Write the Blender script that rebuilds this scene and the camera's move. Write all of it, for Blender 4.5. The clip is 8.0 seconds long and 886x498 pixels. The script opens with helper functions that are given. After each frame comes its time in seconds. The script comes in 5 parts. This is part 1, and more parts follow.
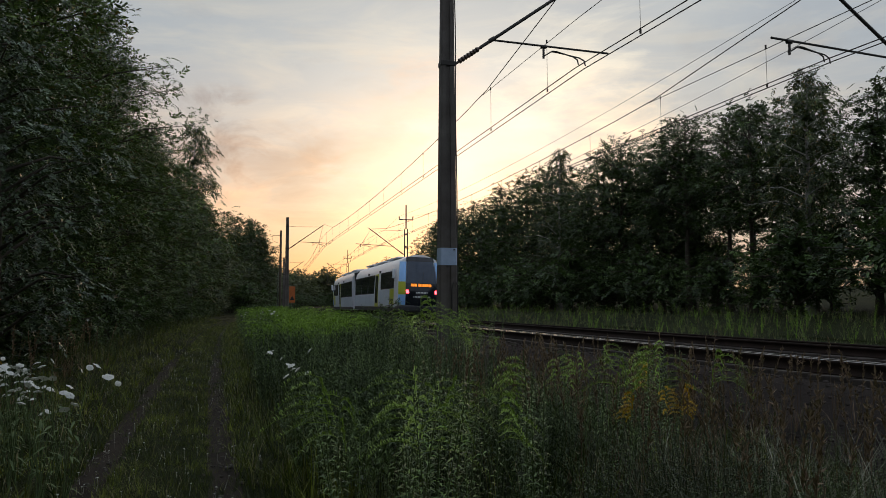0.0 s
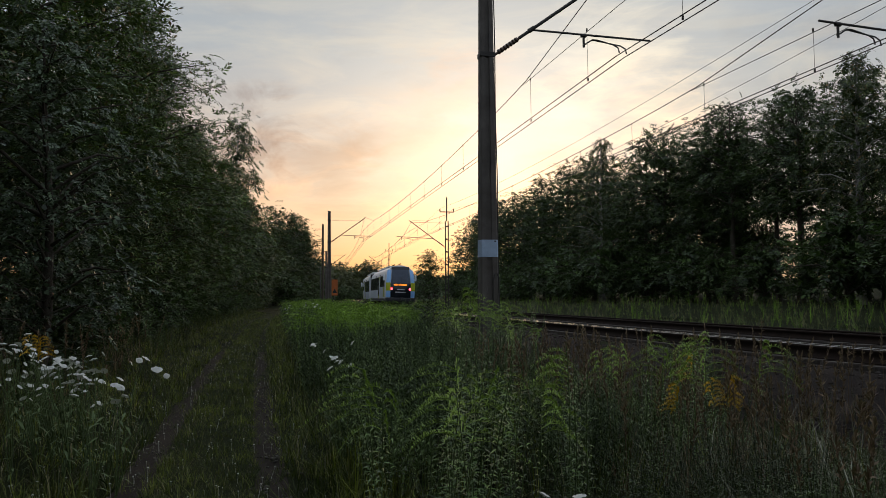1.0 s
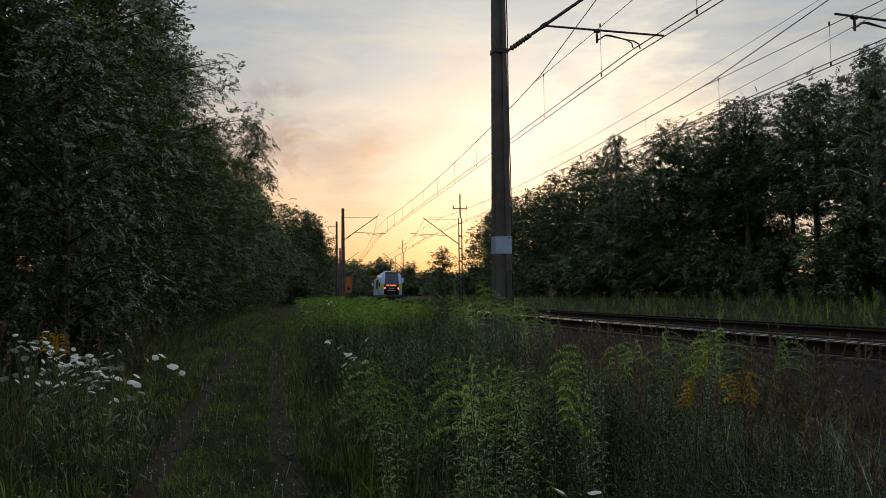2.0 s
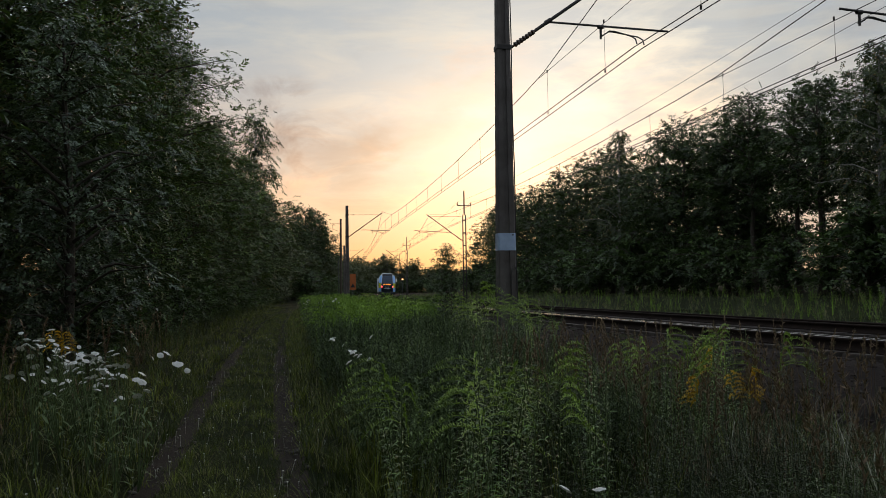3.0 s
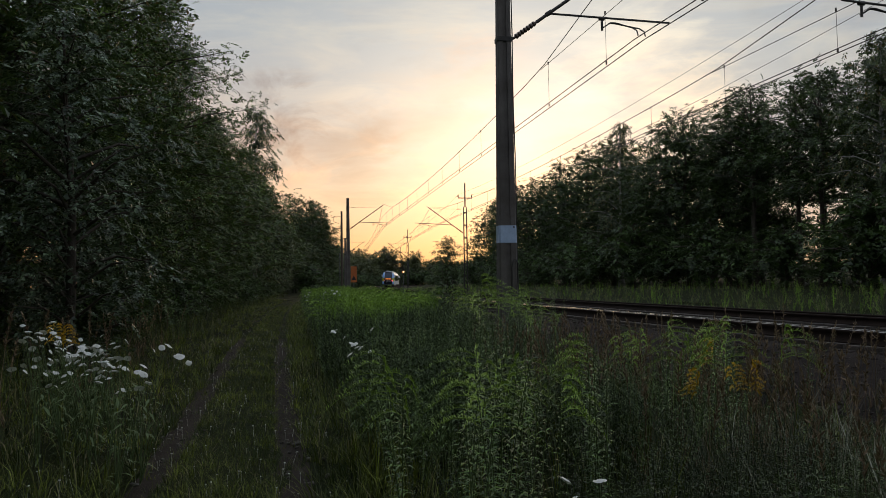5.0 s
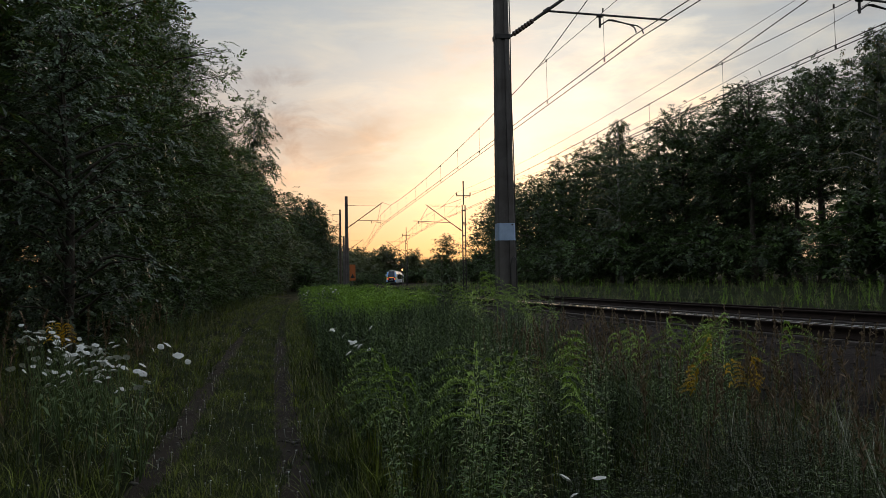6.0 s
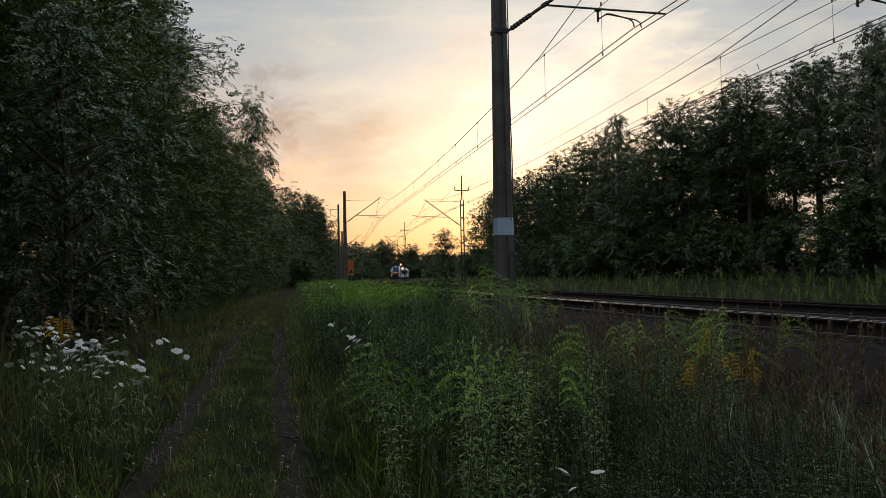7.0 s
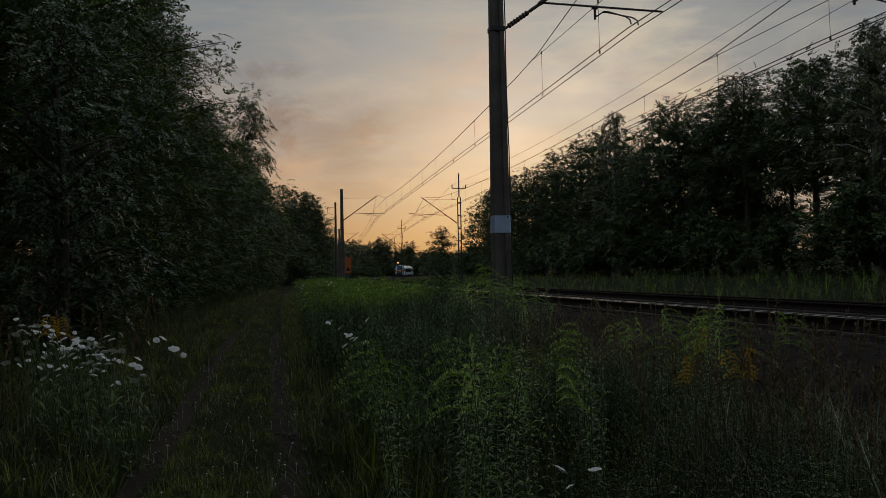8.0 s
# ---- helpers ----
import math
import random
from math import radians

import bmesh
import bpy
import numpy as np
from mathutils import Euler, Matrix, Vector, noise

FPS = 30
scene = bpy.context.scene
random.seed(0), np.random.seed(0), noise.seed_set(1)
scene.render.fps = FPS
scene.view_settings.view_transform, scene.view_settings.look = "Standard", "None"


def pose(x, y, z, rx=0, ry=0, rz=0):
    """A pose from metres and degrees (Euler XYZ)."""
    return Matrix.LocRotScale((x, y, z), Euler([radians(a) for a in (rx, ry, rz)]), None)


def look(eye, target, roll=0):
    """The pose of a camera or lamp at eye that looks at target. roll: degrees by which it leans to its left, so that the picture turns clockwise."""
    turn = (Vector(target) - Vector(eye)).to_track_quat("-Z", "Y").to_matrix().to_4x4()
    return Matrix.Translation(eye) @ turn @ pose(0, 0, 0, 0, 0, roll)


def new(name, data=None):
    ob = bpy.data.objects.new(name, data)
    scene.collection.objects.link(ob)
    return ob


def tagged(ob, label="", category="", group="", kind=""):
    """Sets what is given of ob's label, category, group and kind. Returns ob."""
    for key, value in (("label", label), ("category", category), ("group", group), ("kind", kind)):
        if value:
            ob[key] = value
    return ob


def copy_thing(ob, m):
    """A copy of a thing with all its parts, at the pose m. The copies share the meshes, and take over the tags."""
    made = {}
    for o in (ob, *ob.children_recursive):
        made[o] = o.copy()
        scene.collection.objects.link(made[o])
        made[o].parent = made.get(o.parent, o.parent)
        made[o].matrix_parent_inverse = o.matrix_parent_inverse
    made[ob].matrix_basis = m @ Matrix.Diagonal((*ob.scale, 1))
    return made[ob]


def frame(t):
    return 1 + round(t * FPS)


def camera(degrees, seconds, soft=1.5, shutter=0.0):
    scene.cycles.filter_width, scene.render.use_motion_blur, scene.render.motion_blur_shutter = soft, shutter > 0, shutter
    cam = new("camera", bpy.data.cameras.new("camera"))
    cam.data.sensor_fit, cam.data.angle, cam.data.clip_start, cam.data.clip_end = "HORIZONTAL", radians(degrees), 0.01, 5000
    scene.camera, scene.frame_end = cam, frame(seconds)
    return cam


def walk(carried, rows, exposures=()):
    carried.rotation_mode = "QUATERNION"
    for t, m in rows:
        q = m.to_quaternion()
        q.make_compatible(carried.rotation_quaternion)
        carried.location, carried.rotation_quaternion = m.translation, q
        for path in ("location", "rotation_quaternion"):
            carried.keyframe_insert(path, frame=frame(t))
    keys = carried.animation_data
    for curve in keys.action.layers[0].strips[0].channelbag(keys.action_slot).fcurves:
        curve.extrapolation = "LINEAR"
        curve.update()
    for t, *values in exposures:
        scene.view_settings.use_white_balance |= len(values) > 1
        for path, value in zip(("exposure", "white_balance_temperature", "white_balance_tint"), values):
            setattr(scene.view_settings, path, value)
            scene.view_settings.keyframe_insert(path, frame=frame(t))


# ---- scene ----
# ---------------------------------------------------------------- camera
# The camera stands on the field path and only turns in the hand.
EYE = 1.6
cam = camera(58.0, 8.0, 0.8)
TURNS = [
    (0, 0, 3.97, 0),
    (0.5, 1.95, 3.5, 0.2),
    (1.0, 2.94, 3.41, 0.38),
    (1.5, 3.54, 3.30, 0.44),
    (3.0, 4.21, 2.98, 0.72),
    (3.5, 4.25, 2.81, 0.66),
    (4.0, 4.31, 2.61, 0.70),
    (4.5, 4.30, 2.49, 0.70),
    (6.0, 4.19, 2.28, 0.98),
    (6.5, 4.12, 2.09, 1.03),
    (7.0, 4.08, 1.90, 1.12),
    (7.5, 4.03, 1.79, 1.19),
    (8.0, 3.88, 1.74, 1.15),
]


def facing(yaw, pitch, roll):
    return pose(0, 0, EYE, 0, 0, yaw) @ pose(0, 0, 0, pitch) @ pose(0, 0, 0, 0, roll) @ pose(0, 0, 0, 90)


walk(cam, [(t, facing(a, b, c)) for t, a, b, c in TURNS],
     exposures=[(0.0, 0.0), (7.4, 0.0), (7.6, -0.14), (7.8, -0.48), (8.0, -0.95)])

# ---------------------------------------------------------------- world and sun
SUN_AZ, SUN_EL = radians(1.0), radians(9.5)      # azimuth to the right of +y
SUN_DIR = Vector((math.sin(SUN_AZ) * math.cos(SUN_EL), math.cos(SUN_AZ) * math.cos(SUN_EL), math.sin(SUN_EL)))


class Nodes:
    """A thin helper over a node tree."""

    def __init__(self, tree):
        self.tree = tree
        tree.nodes.clear()

    def add(self, kind, props=None, **inputs):
        n = self.tree.nodes.new(kind)
        props = props or {}
        if "operation" in props:
            n.operation = props["operation"]
        if "use_clamp" in props:
            n.use_clamp = props["use_clamp"]
        for k, v in inputs.items():
            self.put(n, k, v)
        return n

    def put(self, n, key, v):
        key = int(key[1:]) if key[0] == "i" and key[1:].isdigit() else key.replace("_", " ")
        sock = n.inputs[key]
        if isinstance(v, bpy.types.NodeSocket):
            self.tree.links.new(v, sock)
        elif isinstance(v, bpy.types.Node):
            self.tree.links.new(v.outputs[0], sock)
        else:
            sock.default_value = v

    def math(self, op, a, b=0.0, c=0.0, clamp=False):
        return self.add("ShaderNodeMath", {"operation": op, "use_clamp": clamp}, i0=a, i1=b, i2=c).outputs[0]

    def ramp(self, fac, stops):
        n = self.add("ShaderNodeValToRGB", None, Fac=fac)
        el = n.color_ramp.elements
        while len(el) < len(stops):
            el.new(0.5)
        for e, (p, c) in zip(el, stops):
            e.position = p
            e.color = (*c, 1.0) if len(c) == 3 else c
        return n.outputs["Color"]

    def grey(self, fac, stops):
        return self.ramp(fac, [(p, (v, v, v)) for p, v in stops])

    def mix(self, fac, a, b, mode="MIX"):
        n = self.tree.nodes.new("ShaderNodeMix")
        n.data_type, n.blend_type, n.clamp_factor = "RGBA", mode, True
        for sock, v in ((n.inputs[0], fac), (n.inputs[6], a), (n.inputs[7], b)):
            if isinstance(v, bpy.types.NodeSocket):
                self.tree.links.new(v, sock)
            elif isinstance(v, tuple):
                sock.default_value = (*v, 1.0)
            else:
                sock.default_value = v
        return n.outputs[2]


def make_world():
    world = bpy.data.worlds.new("sunset_sky")
    scene.world = world
    world.use_nodes = True
    n = Nodes(world.node_tree)
    coord = n.add("ShaderNodeTexCoord").outputs["Generated"]
    sky = n.add("ShaderNodeTexSky")
    sky.sky_type, sky.sun_disc, sky.dust_density = "NISHITA", False, 3.0
    sky.sun_elevation, sky.sun_rotation = SUN_EL, SUN_AZ
    clear = n.mix(1.0, sky.outputs[0], (0.10, 0.10, 0.10), "MULTIPLY")
    sep = n.add("ShaderNodeSeparateXYZ", None, Vector=coord)
    up = sep.outputs["Z"]
    # thin high veil, lit warm near the horizon and grey overhead
    veil = n.ramp(n.math("ADD", up, 0.0), [
        (0.0, (0.86, 0.36, 0.12)), (0.04, (0.88, 0.42, 0.17)), (0.09, (0.80, 0.49, 0.30)), (0.15, (0.69, 0.52, 0.40)),
        (0.22, (0.56, 0.51, 0.46)), (0.30, (0.45, 0.48, 0.48)), (0.38, (0.41, 0.45, 0.46)), (0.6, (0.50, 0.54, 0.57)), (1.0, (0.62, 0.67, 0.73))])
    toward = n.add("ShaderNodeVectorMath", {"operation": "DOT_PRODUCT"}, i0=coord, i1=SUN_DIR[:]).outputs["Value"]
    # north of the sunset the veil turns plain grey
    grey_veil = n.ramp(up, [(0.0, (0.72, 0.42, 0.22)), (0.08, (0.60, 0.47, 0.36)), (0.18, (0.50, 0.49, 0.46)), (0.3, (0.44, 0.475, 0.48)), (0.6, (0.50, 0.54, 0.57)), (1.0, (0.62, 0.67, 0.73))])
    veil = n.mix(n.grey(sep.outputs["X"], [(0.05, 0.0), (0.34, 1.0)]), veil, grey_veil)
    # away from the sunset the veil is dim and blue
    east = n.grey(n.math("MULTIPLY_ADD", toward, 0.5, 0.5), [(0.0, 0.0), (0.55, 0.12), (0.9, 0.75), (1.0, 1.0)])
    dusk = n.ramp(up, [(0.0, (0.16, 0.17, 0.19)), (0.12, (0.30, 0.34, 0.38)), (0.3, (0.44, 0.49, 0.54)), (0.55, (0.62, 0.67, 0.73)), (1.0, (0.62, 0.67, 0.73))])
    veil = n.mix(east, dusk, veil)
    # glow of the veiled sun, wider along the horizon than upward
    ang = n.math("ARCCOSINE", n.math("MINIMUM", toward, 0.99999))
    g = n.math("POWER", n.math("SUBTRACT", 1.0, n.math("DIVIDE", ang, 0.42), clamp=True), 2.3)
    glow = n.mix(1.0, n.mix(g, (0.0, 0.0, 0.0), (0.30, 0.29, 0.265)), n.ramp(up, [(0.0, (1.0, 0.55, 0.12)), (0.09, (1.0, 0.82, 0.5)), (0.2, (1.0, 1.0, 1.0))]), "MULTIPLY")
    # streaky cloud
    stretch = n.add("ShaderNodeMapping", None, Vector=coord, Scale=(2.2, 2.2, 9.0), Location=(0.3, 0.1, 0.0))
    c1 = n.add("ShaderNodeTexNoise", None, Vector=stretch.outputs[0], Scale=2.4, Detail=7.0, Roughness=0.6, Distortion=0.6)
    streak = n.grey(c1.outputs[0], [(0.45, 0.0), (0.66, 1.0)])
    veil = n.mix(1.0, veil, glow, "ADD")
    lit = n.mix(n.math("MULTIPLY", streak, n.grey(up, [(0.06, 0.0), (0.13, 0.9), (0.32, 0.7), (0.6, 0.2)])), n.mix(1.0, veil, (0.90, 0.93, 0.97), "MULTIPLY"), n.mix(1.0, veil, (1.28, 1.16, 1.02), "MULTIPLY"))
    c2 = n.add("ShaderNodeTexNoise", None, Vector=n.add("ShaderNodeMapping", None, Vector=coord, Scale=(2.6, 2.6, 7.0), Location=(2.9, 0.7, 0.0)).outputs[0], Scale=1.9, Detail=6.0, Roughness=0.58)
    dull = n.math("MULTIPLY", n.grey(c2.outputs[0], [(0.52, 0.0), (0.72, 1.0)]), n.grey(up, [(0.04, 0.0), (0.12, 0.75), (0.24, 0.55), (0.4, 0.15)]))
    lit = n.mix(dull, lit, n.mix(1.0, lit, (0.70, 0.64, 0.64), "MULTIPLY"))
    # a smoky mauve bank low on the left, and bright wisps over the sun
    puff = n.add("ShaderNodeTexNoise", None, Vector=n.add("ShaderNodeMapping", None, Vector=coord, Scale=(1.0, 1.0, 1.7)).outputs[0], Scale=9.0, Detail=8.0, Roughness=0.62, Distortion=0.8).outputs[0]
    flat = n.add("ShaderNodeTexNoise", None, Vector=n.add("ShaderNodeMapping", None, Vector=coord, Scale=(1.0, 1.0, 3.4), Rotation=(0.0, 0.12, 0.0)).outputs[0], Scale=7.0, Detail=8.0, Roughness=0.6, Distortion=0.5).outputs[0]
    for way, wide, tint, gain, body in (((-0.285, 1.0, 0.200), 0.085, (0.56, 0.46, 0.47), 1.0, puff), ((-0.20, 1.0, 0.150), 0.10, (0.78, 0.68, 0.66), 0.9, flat), ((-0.26, 1.0, 0.165), 0.07, (1.16, 0.98, 0.86), 0.9, puff),
                                        ((0.17, 1.0, 0.27), 0.15, (1.5, 1.36, 1.18), 1.0, flat), ((-0.06, 1.0, 0.205), 0.15, (1.18, 1.02, 0.90), 0.8, flat), ((0.0, 1.0, 0.25), 0.10, (1.10, 0.96, 0.92), 0.8, flat), ((0.3, 1.0, 0.33), 0.2, (1.14, 1.11, 1.06), 0.7, flat)):
        near = n.add("ShaderNodeVectorMath", {"operation": "DOT_PRODUCT"}, i0=coord, i1=Vector(way).normalized()[:]).outputs["Value"]
        off = n.math("DIVIDE", n.math("ARCCOSINE", n.math("MINIMUM", near, 0.99999)), wide)
        mask = n.grey(n.math("ADD", n.math("SUBTRACT", 0.85, off), n.math("MULTIPLY", n.math("SUBTRACT", body, 0.5), 3.2)), [(0.1, 0.0), (0.85, 1.0)])
        mask = n.math("MULTIPLY", mask, n.grey(off, [(0.7, 1.0), (1.0, 0.0)]))
        lit = n.mix(n.math("MULTIPLY", mask, gain), lit, n.mix(1.0, lit, tint, "MULTIPLY"))
    out = n.mix(1.0, n.mix(0.9, clear, lit), (0.97, 0.985, 1.03), "MULTIPLY")
    bg = n.add("ShaderNodeBackground", None, Color=out, Strength=1.0)
    n.add("ShaderNodeOutputWorld", None, Surface=bg)


make_world()
sun = new("sun", bpy.data.lights.new("sun", "SUN"))
sun.data.energy, sun.data.angle, sun.data.color = 0.14, radians(16), (1.0, 0.62, 0.30)
sun.matrix_world = look(SUN_DIR * 100, (0, 0, 0))

# ---------------------------------------------------------------- materials


def surface(name, low, high, rough=0.8, scale=6.0, fine=60.0, bump=0.2, metal=0.0, piece=0.0, stain=None, spec=0.5):
    """Two scales of variation between two colours, with relief; piece: how far each piece differs."""
    m = bpy.data.materials.new(name)
    m.use_nodes = True
    n = Nodes(m.node_tree)
    co = n.add("ShaderNodeTexCoord").outputs["Object"]
    a = n.add("ShaderNodeTexNoise", None, Vector=co, Scale=scale, Detail=6.0, Roughness=0.6).outputs[0]
    b = n.add("ShaderNodeTexNoise", None, Vector=co, Scale=fine, Detail=4.0, Roughness=0.7).outputs[0]
    f = n.math("ADD", n.math("MULTIPLY", a, 0.65), n.math("MULTIPLY", b, 0.35))
    f = n.grey(f, [(0.32, 0.0), (0.68, 1.0)])
    if piece:
        r = n.add("ShaderNodeObjectInfo").outputs["Random"]
        f = n.math("ADD", f, n.math("MULTIPLY", n.math("SUBTRACT", r, 0.5), piece), clamp=True)
    col = n.mix(f, low, high)
    if stain:
        c = n.add("ShaderNodeTexNoise", None, Vector=co, Scale=scale * 0.35, Detail=5.0).outputs[0]
        col = n.mix(n.grey(c, [(0.5, 0.0), (0.72, 0.8)]), col, stain)
    ro = n.math("ADD", rough - 0.08, n.math("MULTIPLY", b, 0.16), clamp=True)
    bu = n.add("ShaderNodeBump", None, Height=n.math("ADD", b, a), Strength=bump, Distance=0.02)
    p = n.add("ShaderNodeBsdfPrincipled", None, Base_Color=col, Roughness=ro, Metallic=metal, Normal=bu)
    p.inputs["Specular IOR Level"].default_value = spec
    n.add("ShaderNodeOutputMaterial", None, Surface=p)
    return m


def leafy(name, low, high, through_light=0.3, rough=0.5, odd=None, odd_share=0.06, span=(0.38, 2.3)):
    """Leaves: colour varies from leaf to leaf and from clump to clump; some light passes through."""
    m = bpy.data.materials.new(name)
    m.use_nodes = True
    n = Nodes(m.node_tree)
    co = n.add("ShaderNodeTexCoord").outputs["Object"]
    r = n.add("ShaderNodeNewGeometry").outputs["Random Per Island"]
    a = n.add("ShaderNodeTexNoise", None, Vector=co, Scale=1.1, Detail=3.0).outputs[0]
    f = n.math("ADD", n.math("MULTIPLY", r, 0.5), n.math("MULTIPLY", n.grey(a, [(0.35, 0.0), (0.65, 1.0)]), 0.5))
    f = n.math("POWER", f, 2.6)
    col = n.mix(f, tuple(c * span[0] for c in low), tuple(c * span[1] for c in high))
    if odd:
        col = n.mix(n.grey(r, [(1.0 - odd_share - 0.02, 0.0), (1.0 - odd_share, 1.0)]), col, odd)
    p = n.add("ShaderNodeBsdfPrincipled", None, Base_Color=col, Roughness=rough)
    p.inputs["Specular IOR Level"].default_value = 0.4
    t = n.add("ShaderNodeBsdfTranslucent", None, Color=n.mix(0.4, col, (0.14, 0.26, 0.03)))
    s = n.add("ShaderNodeMixShader", None, Fac=through_light * 0.55, i1=p, i2=t)
    n.add("ShaderNodeOutputMaterial", None, Surface=s)
    return m


def glowing(name, color, strength):
    m = bpy.data.materials.new(name)
    m.use_nodes = True
    n = Nodes(m.node_tree)
    p = n.add("ShaderNodeBsdfPrincipled", None, Base_Color=(*color, 1.0), Roughness=0.3)
    p.inputs["Emission Color"].default_value = (*color, 1.0)
    p.inputs["Emission Strength"].default_value = strength
    n.add("ShaderNodeOutputMaterial", None, Surface=p)
    return m


def ground_material():
    m = bpy.data.materials.new("meadow_soil")
    m.use_nodes = True
    n = Nodes(m.node_tree)
    co = n.add("ShaderNodeTexCoord").outputs["Object"]
    a = n.add("ShaderNodeTexNoise", None, Vector=co, Scale=0.5, Detail=8.0, Roughness=0.62).outputs[0]
    b = n.add("ShaderNodeTexNoise", None, Vector=co, Scale=14.0, Detail=6.0, Roughness=0.7).outputs[0]
    col = n.mix(n.grey(a, [(0.38, 0.0), (0.62, 1.0)]), (0.010, 0.016, 0.003), (0.020, 0.026, 0.006))
    col = n.mix(n.grey(b, [(0.48, 0.0), (0.8, 0.5)]), col, (0.028, 0.022, 0.015))
    bu = n.add("ShaderNodeBump", None, Height=b, Strength=0.6, Distance=0.05)
    p = n.add("ShaderNodeBsdfPrincipled", None, Base_Color=col, Roughness=0.95, Normal=bu)
    p.inputs["Specular IOR Level"].default_value = 0.1
    n.add("ShaderNodeOutputMaterial", None, Surface=p)
    return m


SOIL = ground_material()
DIRT = surface("trodden_dirt", (0.018, 0.014, 0.010), (0.046, 0.036, 0.027), 0.95, 2.5, 40, 0.5, spec=0.15)
STONEBED = surface("dark_ballast_bed", (0.010, 0.008, 0.007), (0.036, 0.028, 0.024), 0.95, 3, 22, 0.9, spec=0.1)
STONE = surface("ballast_stone", (0.018, 0.014, 0.012), (0.055, 0.043, 0.037), 0.9, 3, 30, 0.5, piece=0.6, spec=0.25)
PEBBLE = surface("pale_pebbles", (0.05, 0.045, 0.038), (0.16, 0.145, 0.12), 0.9, 3, 30, 0.4)
RAIL = surface("rusty_rail", (0.013, 0.009, 0.007), (0.034, 0.020, 0.014), 0.85, 5, 50, 0.3, 0.0, spec=0.2)
RAILTOP = surface("polished_rail_head", (0.36, 0.34, 0.32), (0.52, 0.49, 0.46), 0.2, 3, 40, 0.04, 1.0)
DULLTOP = surface("dull_rail_head", (0.022, 0.016, 0.012), (0.05, 0.037, 0.029), 0.85, 3, 40, 0.1, 0.0, spec=0.2)
SLEEPER = surface("oiled_timber_sleeper", (0.035, 0.028, 0.022), (0.075, 0.06, 0.048), 0.9, 4, 50, 0.3, piece=0.5)
CONCRETE = surface("mast_concrete", (0.075, 0.064, 0.056), (0.155, 0.138, 0.122), 0.88, 3, 70, 0.35, stain=(0.07, 0.056, 0.045))
BAND = surface("chalky_band_paint", (0.30, 0.40, 0.54), (0.46, 0.57, 0.72), 0.6, 6, 60, 0.15)
STEEL = surface("galvanised_steel", (0.10, 0.10, 0.10), (0.20, 0.195, 0.19), 0.55, 5, 60, 0.15, 0.6)
DARKSTEEL = surface("weathered_steel", (0.035, 0.032, 0.030), (0.075, 0.068, 0.06), 0.6, 5, 60, 0.2, 0.5)
PORCELAIN = surface("brown_porcelain", (0.05, 0.03, 0.02), (0.10, 0.06, 0.04), 0.25, 8, 60, 0.05)
COPPER = surface("dull_copper_wire", (0.035, 0.028, 0.022), (0.07, 0.055, 0.042), 0.5, 2, 30, 0.0, 0.5)
WOOD = surface("grey_pole_wood", (0.06, 0.045, 0.032), (0.13, 0.10, 0.075), 0.9, 4, 50, 0.3)
BARK = surface("tree_bark", (0.035, 0.027, 0.02), (0.10, 0.08, 0.06), 0.95, 5, 40, 0.6)
BIRCHBARK = surface("birch_bark", (0.10, 0.09, 0.08), (0.50, 0.47, 0.43), 0.85, 4, 30, 0.4)
STEM = surface("green_stem", (0.06, 0.10, 0.03), (0.12, 0.17, 0.05), 0.7, 6, 40, 0.1)
DRYSTEM = surface("dry_stem", (0.12, 0.07, 0.04), (0.24, 0.16, 0.09), 0.85, 6, 40, 0.1)
# odd: warm tint of the lit crown edges, put into scattered leaves as colour
L_TREE = leafy("tree_leaves", (0.036, 0.068, 0.015), (0.120, 0.175, 0.042), 0.30, 0.38, odd=(0.13, 0.075, 0.022), odd_share=0.07)
L_BIRCH = leafy("birch_leaves", (0.035, 0.055, 0.018), (0.085, 0.105, 0.035), 0.30, odd=(0.16, 0.10, 0.03), odd_share=0.05)
L_WILLOW = leafy("silvery_leaves", (0.030, 0.058, 0.024), (0.150, 0.200, 0.120), 0.2, 0.33)
L_DARK = leafy("dark_leaves", (0.024, 0.045, 0.013), (0.056, 0.086, 0.026), 0.28)
# paler and browner than L_DARK: the far woods' backlit haze put into leaf colour
L_FAR = leafy("hazy_backlit_leaves", (0.075, 0.085, 0.035), (0.125, 0.125, 0.05), 0.3, span=(0.7, 1.6))
L_BUSH = leafy("bush_leaves", (0.032, 0.060, 0.015), (0.075, 0.120, 0.034), 0.3)
L_GOLD = leafy("goldenrod_leaves", (0.058, 0.122, 0.022), (0.200, 0.345, 0.072), 0.30, 0.45)
L_PLUME = leafy("goldenrod_buds", (0.29, 0.44, 0.065), (0.42, 0.56, 0.11), 0.4, span=(1.0, 1.0))
L_YELLOW = leafy("goldenrod_bloom", (0.80, 0.50, 0.02), (0.55, 0.36, 0.02), 0.3, span=(1.0, 1.0))
L_MUG = leafy("mugwort_leaves", (0.046, 0.084, 0.026), (0.165, 0.228, 0.088), 0.22, 0.45)
L_PALE = leafy("pale_arching_grass", (0.13, 0.14, 0.075), (0.50, 0.50, 0.38), 0.3, 0.4, span=(0.7, 1.2))
L_WEED = leafy("weed_leaves", (0.018, 0.034, 0.008), (0.080, 0.112, 0.034), 0.25, 0.5)
L_GRASS = leafy("grass_blades", (0.052, 0.080, 0.008), (0.180, 0.205, 0.026), 0.32, odd=(0.28, 0.24, 0.12), odd_share=0.07)
L_DRY = leafy("dry_grass", (0.20, 0.11, 0.065), (0.46, 0.33, 0.21), 0.3, span=(0.55, 1.3))
